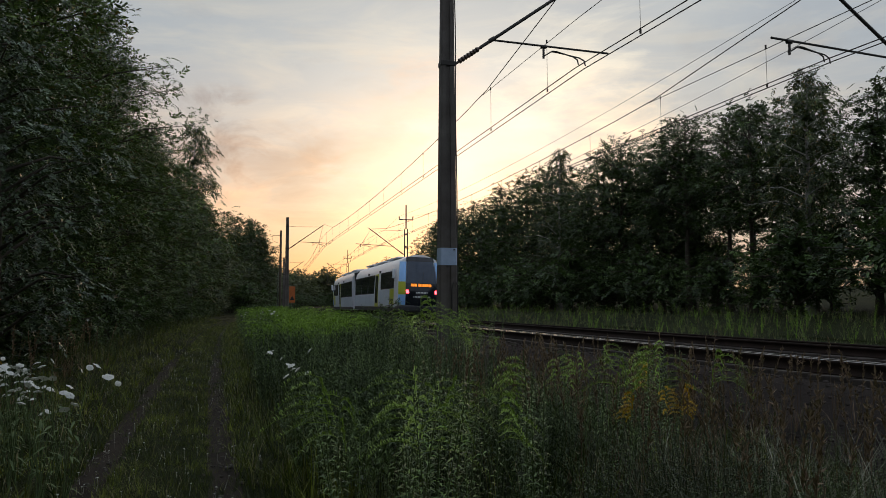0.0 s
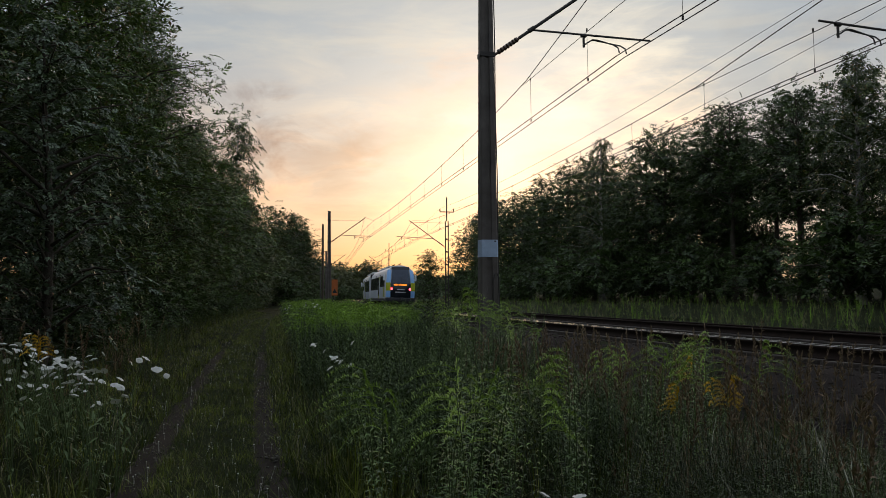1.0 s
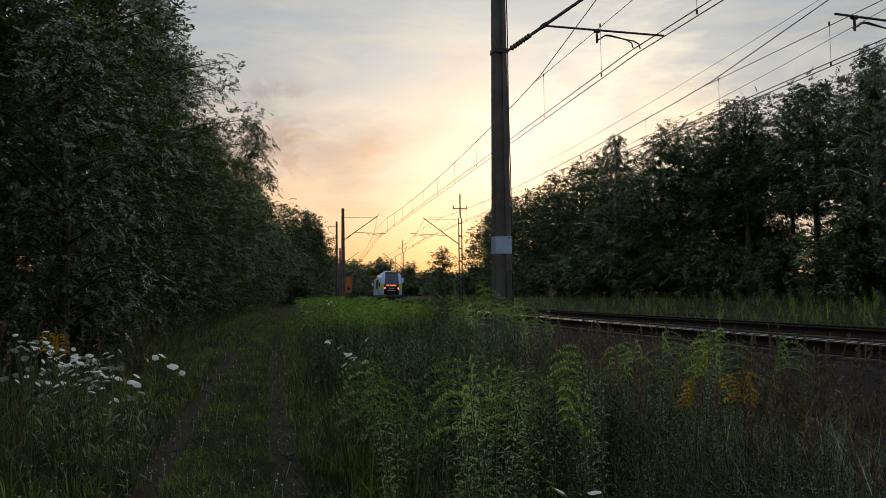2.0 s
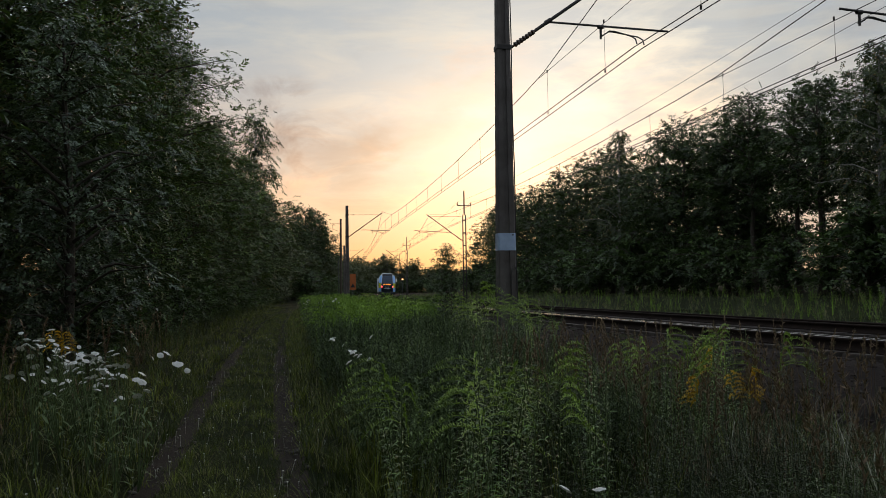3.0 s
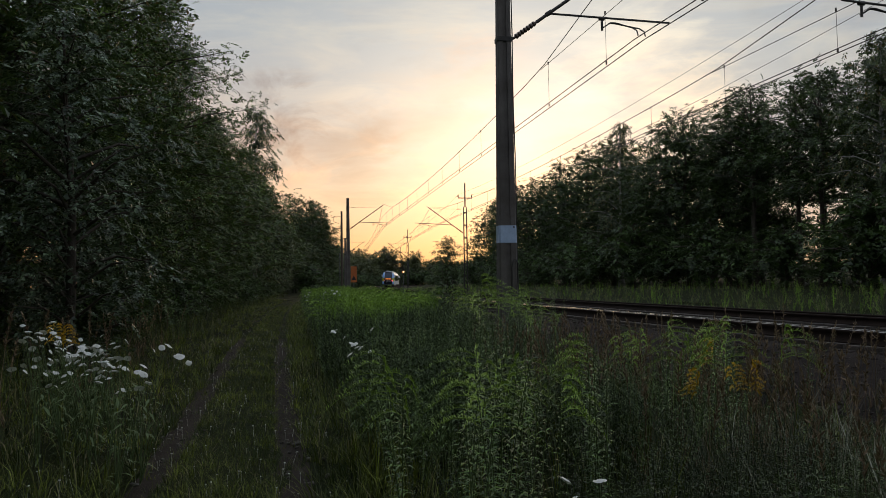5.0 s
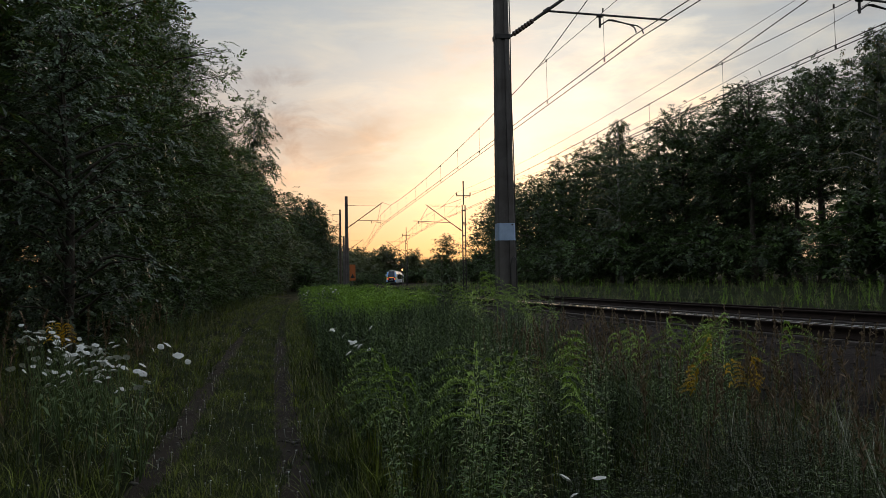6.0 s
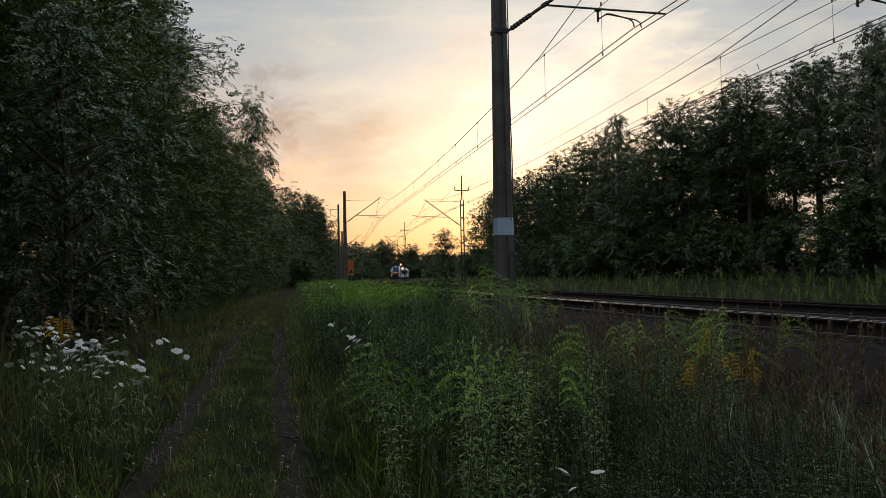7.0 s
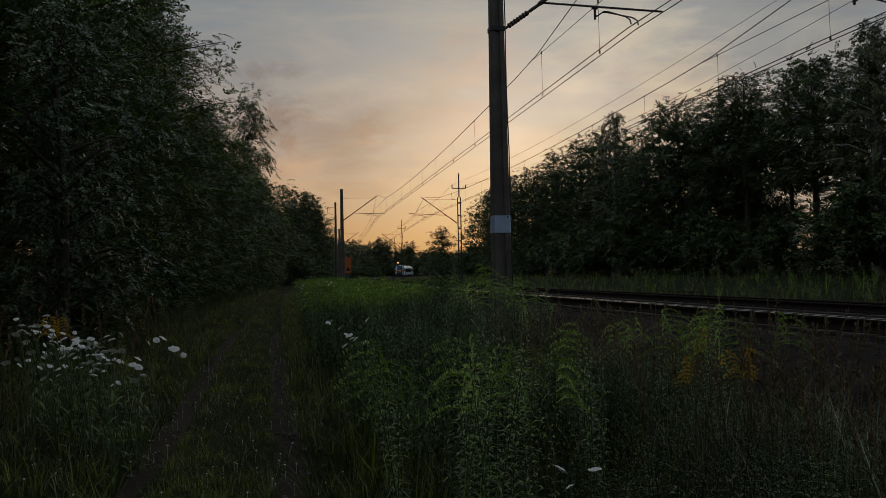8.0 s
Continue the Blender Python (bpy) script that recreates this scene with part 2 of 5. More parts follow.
L_MEADOW = leafy("meadow_grass", (0.11, 0.17, 0.045), (0.25, 0.29, 0.105), 0.35, odd=(0.34, 0.27, 0.14), odd_share=0.15)
L_LIME = leafy("young_goldenrod_leaves", (0.19, 0.34, 0.034), (0.36, 0.54, 0.070), 0.45, span=(0.9, 1.6))
L_WHITE = leafy("white_umbel", (0.80, 0.80, 0.74), (0.62, 0.63, 0.56), 0.3, span=(1.0, 1.0))

# ---------------------------------------------------------------- mesh helpers


class Geo:
    """Quads gathered in arrays."""

    def __init__(self):
        self.v, self.f, self.count = [], [], 0

    def add(self, v, f):
        v, f = np.asarray(v, float).reshape(-1, 3), np.asarray(f, int).reshape(-1, 4)
        self.v.append(v)
        self.f.append(f + self.count)
        self.count += len(v)

    def arrays(self):
        if not self.v:
            return np.zeros((0, 3)), np.zeros((0, 4), int)
        return np.concatenate(self.v), np.concatenate(self.f)

    def tube(self, pts, radii, sides=5, cap=True):
        pts = np.asarray(pts, float)
        radii = np.broadcast_to(np.asarray(radii, float), (len(pts),))
        d = np.gradient(pts, axis=0)
        d /= np.linalg.norm(d, axis=1)[:, None] + 1e-9
        ref = np.where(np.abs(d[:, 2:3]) > 0.9, np.array([[1.0, 0, 0]]), np.array([[0, 0, 1.0]]))
        a = np.cross(d, ref)
        a /= np.linalg.norm(a, axis=1)[:, None] + 1e-9
        b = np.cross(d, a)
        ang = np.linspace(0, 2 * np.pi, sides, endpoint=False)
        ring = pts[:, None] + radii[:, None, None] * (np.cos(ang)[None, :, None] * a[:, None] + np.sin(ang)[None, :, None] * b[:, None])
        k, j = np.meshgrid(np.arange(len(pts) - 1), np.arange(sides), indexing="ij")
        j2 = (j + 1) % sides
        f = np.stack([k * sides + j, k * sides + j2, (k + 1) * sides + j2, (k + 1) * sides + j], -1).reshape(-1, 4)
        self.add(ring.reshape(-1, 3), f)

    def leaves(self, base, way, up, length, width, fold=0.15, droop=0.0):
        base, way, up = (np.asarray(q, float) for q in (base, way, up))
        n = len(base)
        length, width = np.broadcast_to(length, (n,))[:, None], np.broadcast_to(width, (n,))[:, None]
        way = way / (np.linalg.norm(way, axis=1)[:, None] + 1e-9)
        side = np.cross(way, up)
        side /= np.linalg.norm(side, axis=1)[:, None] + 1e-9
        nor = np.cross(side, way)
        mid = base + way * length * 0.45 + nor * width * fold
        tip = base + way * length - np.array([0, 0, 1.0]) * length * droop
        v = np.stack([base, mid + side * width / 2, tip, mid - side * width / 2], 1).reshape(-1, 3)
        self.add(v, np.arange(4 * n).reshape(-1, 4))

    def ribbons(self, base, way, length, width, bend, segs=3):
        """Blades that arch over towards their way."""
        base, way = np.asarray(base, float), np.asarray(way, float)
        n = len(base)
        length, width, bend = (np.broadcast_to(q, (n,))[:, None] for q in (length, width, bend))
        side = np.stack([-way[:, 1], way[:, 0], np.zeros(n)], 1)
        rows = []
        for k in range(segs + 1):
            u = k / segs
            p = base + np.array([0, 0, 1.0]) * length * (u - 0.35 * bend * u * u) + way * length * bend * u ** 1.8 * 0.8
            w = width * (1 - u) ** 0.7 * 0.5 + 0.0006
            rows += [p - side * w, p + side * w]
        v = np.stack(rows, 1)
        one = np.concatenate([[[2 * k, 2 * k + 1, 2 * k + 3, 2 * k + 2]] for k in range(segs)])
        f = (one[None] + (np.arange(n) * 2 * (segs + 1))[:, None, None]).reshape(-1, 4)
        self.add(v.reshape(-1, 3), f)

    def scatter(self, other, places, turns, scales, tilts=None):
        """Copies of another Geo, turned about z and scaled."""
        v, f = other.arrays()
        n = len(places)
        if not n or not len(v):
            return
        c, s = np.cos(turns), np.sin(turns)
        scales = np.asarray(scales, float)
        if scales.ndim == 1:
            scales = np.repeat(scales[:, None], 3, 1)
        w = v[None] * scales[:, None]
        x = w[..., 0] * c[:, None] - w[..., 1] * s[:, None]
        y = w[..., 0] * s[:, None] + w[..., 1] * c[:, None]
        z = w[..., 2]
        if tilts is not None:
            x = x + z * tilts[:, 0:1]
            y = y + z * tilts[:, 1:2]
        w = np.stack([x, y, z], -1) + np.asarray(places)[:, None]
        self.add(w.reshape(-1, 3), (f[None] + (np.arange(n) * len(v))[:, None, None]).reshape(-1, 4))

    def mesh(self, name, material, smooth=False):
        v, f = self.arrays()
        me = bpy.data.meshes.new(name)
        me.vertices.add(len(v))
        me.vertices.foreach_set("co", v.astype(np.float32).ravel())
        me.loops.add(len(f) * 4)
        me.loops.foreach_set("vertex_index", f.astype(np.int32).ravel())
        me.polygons.add(len(f))
        me.polygons.foreach_set("loop_start", np.arange(0, len(f) * 4, 4, dtype=np.int32))
        me.update(calc_edges=True)
        me.validate()
        if smooth:
            me.polygons.foreach_set("use_smooth", np.ones(len(f), bool))
        me.materials.append(material)
        return me


def part(name, geo, material, parent=None, label="", m=None, smooth=False):
    """One mesh object from a Geo, a bmesh or a mesh, under a thing or a part."""
    if isinstance(geo, Geo):
        me = geo.mesh(name, material, smooth)
    elif isinstance(geo, bpy.types.Mesh):
        me = geo
    else:
        me = bpy.data.meshes.new(name)
        geo.to_mesh(me)
        geo.free()
        me.materials.append(material)
        if smooth:
            for p in me.polygons:
                p.use_smooth = True
    ob = new(name, me)
    if parent:
        ob.parent = parent
    if m is not None:
        ob.matrix_basis = m
    return tagged(ob, label)


def thing(name, label, category, m=None, group="", kind=""):
    ob = tagged(new(name), label, category, group, kind)
    if m is not None:
        ob.matrix_basis = m
    return ob


def box(x0, x1, y0, y1, z0, z1, bevel=0.0, bm=None):
    own = bm is None
    bm = bm or bmesh.new()
    r = bmesh.ops.create_cube(bm, size=1.0, matrix=Matrix.LocRotScale(((x0 + x1) / 2, (y0 + y1) / 2, (z0 + z1) / 2), None, (x1 - x0, y1 - y0, z1 - z0)))
    if bevel:
        es = {e for v in r["verts"] for e in v.link_edges}
        bmesh.ops.bevel(bm, geom=list(es), offset=bevel, segments=2, affect="EDGES", profile=0.6)
    return bm


def rod(a, b, r, sides=8, r2=None):
    g = Geo()
    g.tube([a, b], [r, r if r2 is None else r2], sides)
    return g


# ---------------------------------------------------------------- the line of the railway
# The tracks follow one wide curve to the right. s runs along the near track, v to its right.
RADIUS, HEAD0, START = 1089.0, radians(16.0), np.array([3.15, 17.0])
N0 = np.array([math.cos(HEAD0), math.sin(HEAD0)])
CENTRE = START + RADIUS * N0
RAIL_Z, RAIL_Z2 = 0.95, 0.85           # tops of the outer rails of the near and the far track
GAP = 4.0
CANT, CANT2 = 0.12, 0.05               # how much lower the inner rails lie


def spot(s, v):
    """Plan place at s along and v to the right of the near track; works on arrays."""
    a = HEAD0 - np.asarray(s, float) / RADIUS
    r = RADIUS - np.asarray(v, float)
    return np.stack(np.broadcast_arrays(CENTRE[0] - r * np.cos(a), CENTRE[1] - r * np.sin(a)), -1)


def heading(s):
    """Degrees to the left of +y in which the track runs at s."""
    return math.degrees(HEAD0 - s / RADIUS)


def track_coords(x, y):
    dx, dy = CENTRE[0] - x, CENTRE[1] - y
    return (HEAD0 - np.arctan2(dy, dx)) * RADIUS, RADIUS - np.hypot(dx, dy)


PROFILE_V = [-400, -60, -20, -12, -9.6, -9.0, -8.3, -7.6, -7.0, -5.5, -4.0, -3.1, -1.75, -1.5, 1.5, 1.9, 2.4, 2.75, 5.6, 5.9, 7.0, 9.0, 14.0, 20.0, 28.0, 45.0, 60.0, 400.0]
PROFILE_Z = [0.6, 0.5, 0.35, 0.15, 0.06, -0.05, 0.04, -0.06, 0.05, 0.12, 0.18, 0.25, 0.70, 0.75, 0.58, 0.56, 0.57, 0.64, 0.61, 0.55, 0.50, 0.62, 1.00, 1.15, 1.6, 3.2, 3.6, 4.0]


def ground_z(x, y):
    s, v = track_coords(np.asarray(x, float), np.asarray(y, float))
    return np.interp(v, PROFILE_V, PROFILE_Z)


def on_ground(s, v, sink=0.0):
    p = spot(s, v)
    return np.concatenate([p, (np.interp(np.broadcast_to(v, p.shape[:-1]), PROFILE_V, PROFILE_Z) - sink)[..., None]], -1)


def at_track(s, v, z=0.0, turn=0.0):
    p = spot(s, v)
    return pose(p[0], p[1], z, 0, 0, heading(s) + turn)


def strip(name, s_values, v_values, material, kind="structure", label="", category="", lift=0.0, rough=0.0, seed=1):
    """A sheet along the line that follows the ground's profile."""
    s, v = np.meshgrid(s_values, v_values, indexing="ij")
    p = on_ground(s, v)
    if rough:
        rg = np.random.RandomState(seed)
        p[..., 2] += rg.uniform(-rough, rough, p.shape[:2])
    p[..., 2] += lift
    a, b = s.shape
    i, j = np.meshgrid(np.arange(a - 1), np.arange(b - 1), indexing="ij")
    g = Geo()
    g.add(p.reshape(-1, 3), np.stack([i * b + j, i * b + j + 1, (i + 1) * b + j + 1, (i + 1) * b + j], -1).reshape(-1, 4))
    ob = part(name, g, material, smooth=True)
    return tagged(ob, label, category, kind=kind)

# ---------------------------------------------------------------- ground
def ground_sheet():
    s_vals = np.unique(np.concatenate([np.arange(-60, 140, 2.0), np.arange(140, 500, 12.0), [-1400, -700, -300, -120, 700, 1000, 1400]]))
    v_vals = np.unique(np.concatenate([PROFILE_V, np.arange(-24, 24, 0.6), [-1600, -900, -200, -100, 100, 200, 700, 900]]))
    strip("ground", s_vals, v_vals, SOIL, label="weedy meadow soil along the railway", category="ground", rough=0.02)


ground_sheet()
for side, c in (("left", -8.78), ("right", -7.62)):
    strip("path", np.arange(-24, 10, 0.5), np.array([-0.15, -0.09, -0.03, 0.03, 0.09, 0.15]) + c, DIRT, label="bare trodden wheel rut in the grass", category="path", lift=0.012, rough=0.012, seed=3 + len(side))


def ballast():
    rg = np.random.RandomState(5)
    st = Geo()
    ico = bmesh.new()
    bmesh.ops.create_cube(ico, size=1.0)
    cube_v = np.array([v.co[:] for v in ico.verts])
    cube_f = [[v.index for v in f.verts] for f in ico.faces]
    ico.free()
    cube_v = cube_v * np.array([1, 0.8, 0.65])
    g = Geo()
    g.add(cube_v + rg.uniform(-0.14, 0.14, cube_v.shape), cube_f)
    rut = Geo()
    for c, m in ((-8.78, 260), (-7.62, 420)):
        q = on_ground(-13 + 40 * rg.rand(m) ** 1.8, c + rg.normal(0, 0.12, m), -0.016)
        rut.scatter(g, q, rg.uniform(0, 6.3, m), rg.uniform(0.012, 0.045, m), rg.uniform(-0.5, 0.5, (m, 2)))
    tagged(part("path_gravel", rut, PEBBLE), "scattered pale pebbles in the wheel ruts", "gravel", kind="stuff")
    n = 10000
    s = -16 + 70 * rg.rand(n) ** 1.6
    v = rg.uniform(-3.0, 1.6, n)
    p = on_ground(s, v, -0.005)
    st.scatter(g, p, rg.uniform(0, 6.3, n), rg.uniform(0.04, 0.075, n), rg.uniform(-0.5, 0.5, (n, 2)))
    ob = part("ballast", st, STONE)
    tagged(ob, "dark brown crushed stone ballast under the rails", "ballast", kind="stuff")


ballast()
strip("ballast_bed", np.concatenate([np.arange(-60, 120, 1.0), np.arange(120, 420, 8.0)]), [-2.95, -2.4, -1.9, -1.75, -1.5, -0.75, 0.0, 0.75, 1.5, 1.9, 2.4, 2.75, 3.6, 4.6, 5.6, 5.9, 6.3], STONEBED,
      label="dark oily ballast bed under both tracks", category="ballast", lift=0.012, rough=0.01, seed=8)


def rail_profile():
    return [(-0.07, 0.0), (-0.07, 0.012), (-0.012, 0.03), (-0.010, 0.115), (-0.036, 0.13), (-0.036, 0.160),
            (0.036, 0.160), (0.036, 0.13), (0.010, 0.115), (0.012, 0.03), (0.07, 0.012), (0.07, 0.0)]


def rail(v0, top, head):
    """One long rail: foot, web and head, with the polished running surface on it."""
    ss = np.concatenate([np.arange(-60, 60, 2.0), np.arange(60, 420, 5.0)])
    prof = rail_profile()
    g = Geo()
    rows = [np.concatenate([spot(ss, v0 + a), np.full((len(ss), 1), top - 0.164 + b)], 1) for a, b in prof]
    v = np.stack(rows, 1)
    k = len(prof)
    i, j = np.meshgrid(np.arange(len(ss) - 1), np.arange(k), indexing="ij")
    j2 = (j + 1) % k
    g.add(v.reshape(-1, 3), np.stack([i * k + j, i * k + j2, (i + 1) * k + j2, (i + 1) * k + j], -1).reshape(-1, 4))
    ob = part("rail", g, RAIL)
    tagged(ob, "rust-brown steel rail with a polished head", "rail", "rails", "structure")
    h = Geo()
    prof2 = [(-0.034, 0.1605), (-0.034, 0.164), (0.034, 0.164), (0.034, 0.1605)]
    rows = [np.concatenate([spot(ss, v0 + a), np.full((len(ss), 1), top - 0.164 + b)], 1) for a, b in prof2]
    v = np.stack(rows, 1)
    i, j = np.meshgrid(np.arange(len(ss) - 1), np.arange(3), indexing="ij")
    h.add(v.reshape(-1, 3), np.stack([i * 4 + j, i * 4 + j + 1, (i + 1) * 4 + j + 1, (i + 1) * 4 + j], -1).reshape(-1, 4))
    part("running_surface", h, head, ob, "shiny worn rail head" if head is RAILTOP else "dull rusty rail head")


for base, top, cant in ((0.0, RAIL_Z, CANT), (GAP, RAIL_Z2, CANT2)):
    rail(base - 0.7535, top, RAILTOP if base == 0 else DULLTOP)
    rail(base + 0.7535, top - cant, RAILTOP if base == 0 else DULLTOP)


def sleepers():
    bm = box(-1.25, 1.25, -0.13, 0.13, -0.19, 0.0, 0.02)
    me = bpy.data.meshes.new("sleeper")
    bm.to_mesh(me)
    bm.free()
    me.materials.append(SLEEPER)
    for base, top, n, cant in ((0.0, RAIL_Z, 150, CANT), (GAP, RAIL_Z2, 110, CANT2)):
        for k in range(n):
            s = -16 + 0.62 * k
            ob = new("sleeper", me)
            ob.matrix_basis = at_track(s, base, top - cant / 2 - 0.172) @ pose(0, 0, 0, 0, math.degrees(cant / 1.507))
            tagged(ob, "weathered concrete railway sleeper in ballast", "sleeper", "sleepers of the tracks", "structure")


# ---------------------------------------------------------------- overhead line
def cantilever(parent, side, z0, pull):
    """Strut, tie, insulators, registration tube and steady arms; side 1 reaches right, -1 left. z0: the rail top's height.
    pull: the steady arms draw the wire back towards the mast from the tube's free end."""
    def p(d, z, y=0.0):
        return (side * d, y, z0 + z)
    low, high = ((0.15, 5.05), (3.3, 7.36)) if pull else ((0.15, 5.50), (3.1, 7.62))
    a, b = np.array(p(*low)), np.array(p(*high))
    part("strut", rod(tuple(a + (b - a) * 0.2), tuple(b), 0.036), DARKSTEEL, parent)
    ins = Geo()
    for k in range(7):
        u = 0.05 + 0.13 * k / 6
        q, q2 = a + (b - a) * (u - 0.006), a + (b - a) * (u + 0.006)
        ins.tube([q, q2], [0.06, 0.05], 10)
        ins.tube([q - (b - a) * 0.008, q], [0.02, 0.06], 10)
        ins.tube([q2, q2 + (b - a) * 0.008], [0.05, 0.02], 10)
    ins.tube([a, a + (b - a) * 0.21], [0.028, 0.028], 8)
    part("insulator", ins, PORCELAIN, parent, "ribbed brown insulator")
    part("tie", rod(p(0.15, high[1] - 0.18), p(high[0] - 0.1, high[1] - 0.16), 0.012), DARKSTEEL, parent)
    tie = Geo()
    for k in range(5):
        tie.tube([p(0.35 + 0.07 * k, high[1] - 0.18), p(0.37 + 0.07 * k, high[1] - 0.18)], [0.05, 0.04], 10)
    part("insulator", tie, PORCELAIN, parent, "ribbed brown insulator")
    start, end = ((1.25, 5.80), (4.40, 5.97)) if pull else ((1.02, 6.12), (3.77, 6.03))
    part("registration_tube", rod(p(*start), p(*end), 0.024), DARKSTEEL, parent)
    cl = Geo()
    cl.tube([p(start[0] - 0.06, start[1] - 0.03), p(start[0] + 0.06, start[1] + 0.05)], [0.05, 0.05], 8)
    part("tube_clamp", cl, DARKSTEEL, parent)
    at = 3.98 if pull else 2.21
    zt = start[1] + (end[1] - start[1]) * (at - start[0]) / (end[0] - start[0])
    br = Geo()
    br.tube([p(at, zt + 0.02), p(at, zt - 0.28)], [0.026, 0.026], 6)
    br.tube([p(at - 0.06, zt - 0.02), p(at + 0.06, zt - 0.02)], [0.045, 0.045], 6)
    part("drop_bracket", br, DARKSTEEL, parent)
    bend = -1 if pull else 1
    for reach, y in ((0.83, 0.0), (1.02, 0.05)):
        st = Geo()
        st.tube([p(at, zt - 0.21, y), p(at + bend * 0.05, zt - 0.20, y), p(at + bend * 0.20, zt - 0.10, y), p(at + bend * 0.3, zt - 0.10, y), p(at + bend * (reach - 0.14), zt - 0.19, y),
                 p(at + bend * (reach - 0.03), zt - 0.25, y), p(at + bend * reach, zt - 0.36, y)], [0.015] * 7, 6)
        part("steady_arm", st, DARKSTEEL, parent)


def concrete_mast(s, v, near):
    """Tapered concrete mast with a recessed flank, a pale painted band and a cantilever."""
    p = spot(s, v)
    lift = 0.28 if near else 0.0
    gz = float(ground_z(p[0], p[1]))
    ob = thing("catenary_mast", "tall tapered concrete railway mast with a pale painted band" if near else "distant concrete railway mast with steel cantilever",
               "catenary mast", pose(p[0], p[1], 0, 0, 0, heading(s) - 2.0), "concrete masts")
    bm = bmesh.new()
    z0, z1 = gz - 0.4, 9.2
    rows = 24
    rings = []
    for k in range(rows + 1):
        z = z0 + (z1 - z0) * k / rows
        w = np.interp(z, [0, 1.4, 8.0, 9.2], [0.21, 0.195, 0.135, 0.125])
        d = w * 0.85
        c = 0.03
        r = 0.035
        shape = [(-w + c, -d), (-w * 0.3, -d), (-w * 0.25, -d + r), (w * 0.25, -d + r), (w * 0.3, -d), (w - c, -d), (w, -d + c), (w, d - c), (w - c, d),
                 (w * 0.3, d), (w * 0.25, d - r), (-w * 0.25, d - r), (-w * 0.3, d), (-w + c, d), (-w, d - c), (-w, -d + c)]
        rings.append([bm.verts.new((x, y, z)) for x, y in shape])
    for a, b in zip(rings, rings[1:]):
        for j in range(16):
            bm.faces.new((a[j], a[(j + 1) % 16], b[(j + 1) % 16], b[j]))
    bm.faces.new(rings[-1])
    bm.faces.new(rings[0][::-1])
    part("shaft", bm, CONCRETE, ob)
    if near:
        bm = bmesh.new()
        lower, upper = [], []
        for z, ring in ((2.42, lower), (2.78, upper)):
            w = float(np.interp(z, [0, 1.4, 8.0, 9.2], [0.21, 0.195, 0.135, 0.125])) + 0.003
            d = (w - 0.003) * 0.85 + 0.003
            ring += [bm.verts.new((x, y, z)) for x, y in ((-w + 0.03, -d), (w - 0.03, -d), (w, -d + 0.03), (w, d - 0.03), (w - 0.03, d), (-w + 0.03, d), (-w, d - 0.03), (-w, -d + 0.03))]
        for k in range(8):
            bm.faces.new((lower[k], lower[(k + 1) % 8], upper[(k + 1) % 8], upper[k]))
        bm.faces.new(upper)
        bm.faces.new(lower[::-1])
        part("painted_band", bm, BAND, ob, "pale blue-white painted number band")
        part("bolt_hole", box(0.10, 0.13, -0.185, -0.165, 2.73, 2.76), DARKSTEEL, ob)
        cable = Geo()
        zz = np.linspace(gz, 8.8, 14)
        cable.tube(np.stack([np.interp(zz, [0, 1.4, 8, 9.2], [0.215, 0.2, 0.14, 0.13]) + 0.012 + 0.008 * np.sin(zz * 2), np.full(14, -0.10), zz], 1), 0.013, 6)
        part("earthing_cable", cable, DARKSTEEL, ob, "dark earthing cable down the mast")
        loop = Geo()
        loop.tube([(0.06, -0.175, 0.9), (0.06, -0.19, 1.9), (0.09, -0.20, 2.05), (0.14, -0.20, 2.08), (0.18, -0.19, 2.0), (0.19, -0.19, 0.9)], [0.014] * 6, 6)
        part("earthing_loop", loop, DARKSTEEL, ob, "bent dark bond wire")
    for z in (RAIL_Z + lift + 5.50, RAIL_Z + lift + 7.44):
        w = float(np.interp(z, [0, 1.4, 8.0, 9.2], [0.21, 0.195, 0.135, 0.125])) + 0.012
        part("clamp", box(-w, w, -w * 0.88, w * 0.88, z - 0.05, z + 0.05, 0.008), DARKSTEEL, ob)
    cantilever(ob, 1, RAIL_Z + lift, False)
    return ob


def steel_mast(s, v):
    """Twin-leg steel mast with battens, a top spike and a crossarm with insulators."""
    p = spot(s, v)
    gz = float(ground_z(p[0], p[1]))
    ob = thing("catenary_mast", "slender twin-leg steel railway mast with crossarm", "catenary mast", pose(p[0], p[1], 0, 0, 0, heading(s)), "steel masts")
    for x in (-0.13, 0.13):
        part("leg", box(x - 0.04, x + 0.04, -0.07, 0.07, gz - 0.3, 8.2, 0.006), DARKSTEEL, ob)
    z = gz + 0.6
    while z < 8.2:
        part("batten", box(-0.09, 0.09, -0.055, 0.055, z - 0.06, z + 0.06, 0.004), DARKSTEEL, ob)
        z += 1.1
    part("top_post", box(-0.05, 0.05, -0.05, 0.05, 8.2, 10.3, 0.006), DARKSTEEL, ob)
    part("crossarm", box(-0.62, 0.62, -0.04, 0.04, 8.96, 9.04, 0.006), DARKSTEEL, ob)
    for x in (-0.6, 0.6):
        g = Geo()
        g.tube([(x, 0, 9.0), (x, 0, 9.12), (x, 0, 9.16), (x, 0, 9.24), (x, 0, 9.30)], [0.015, 0.06, 0.04, 0.06, 0.02], 8)
        part("insulator", g, PORCELAIN, ob)
    cantilever(ob, -1, RAIL_Z2, True)
    return ob


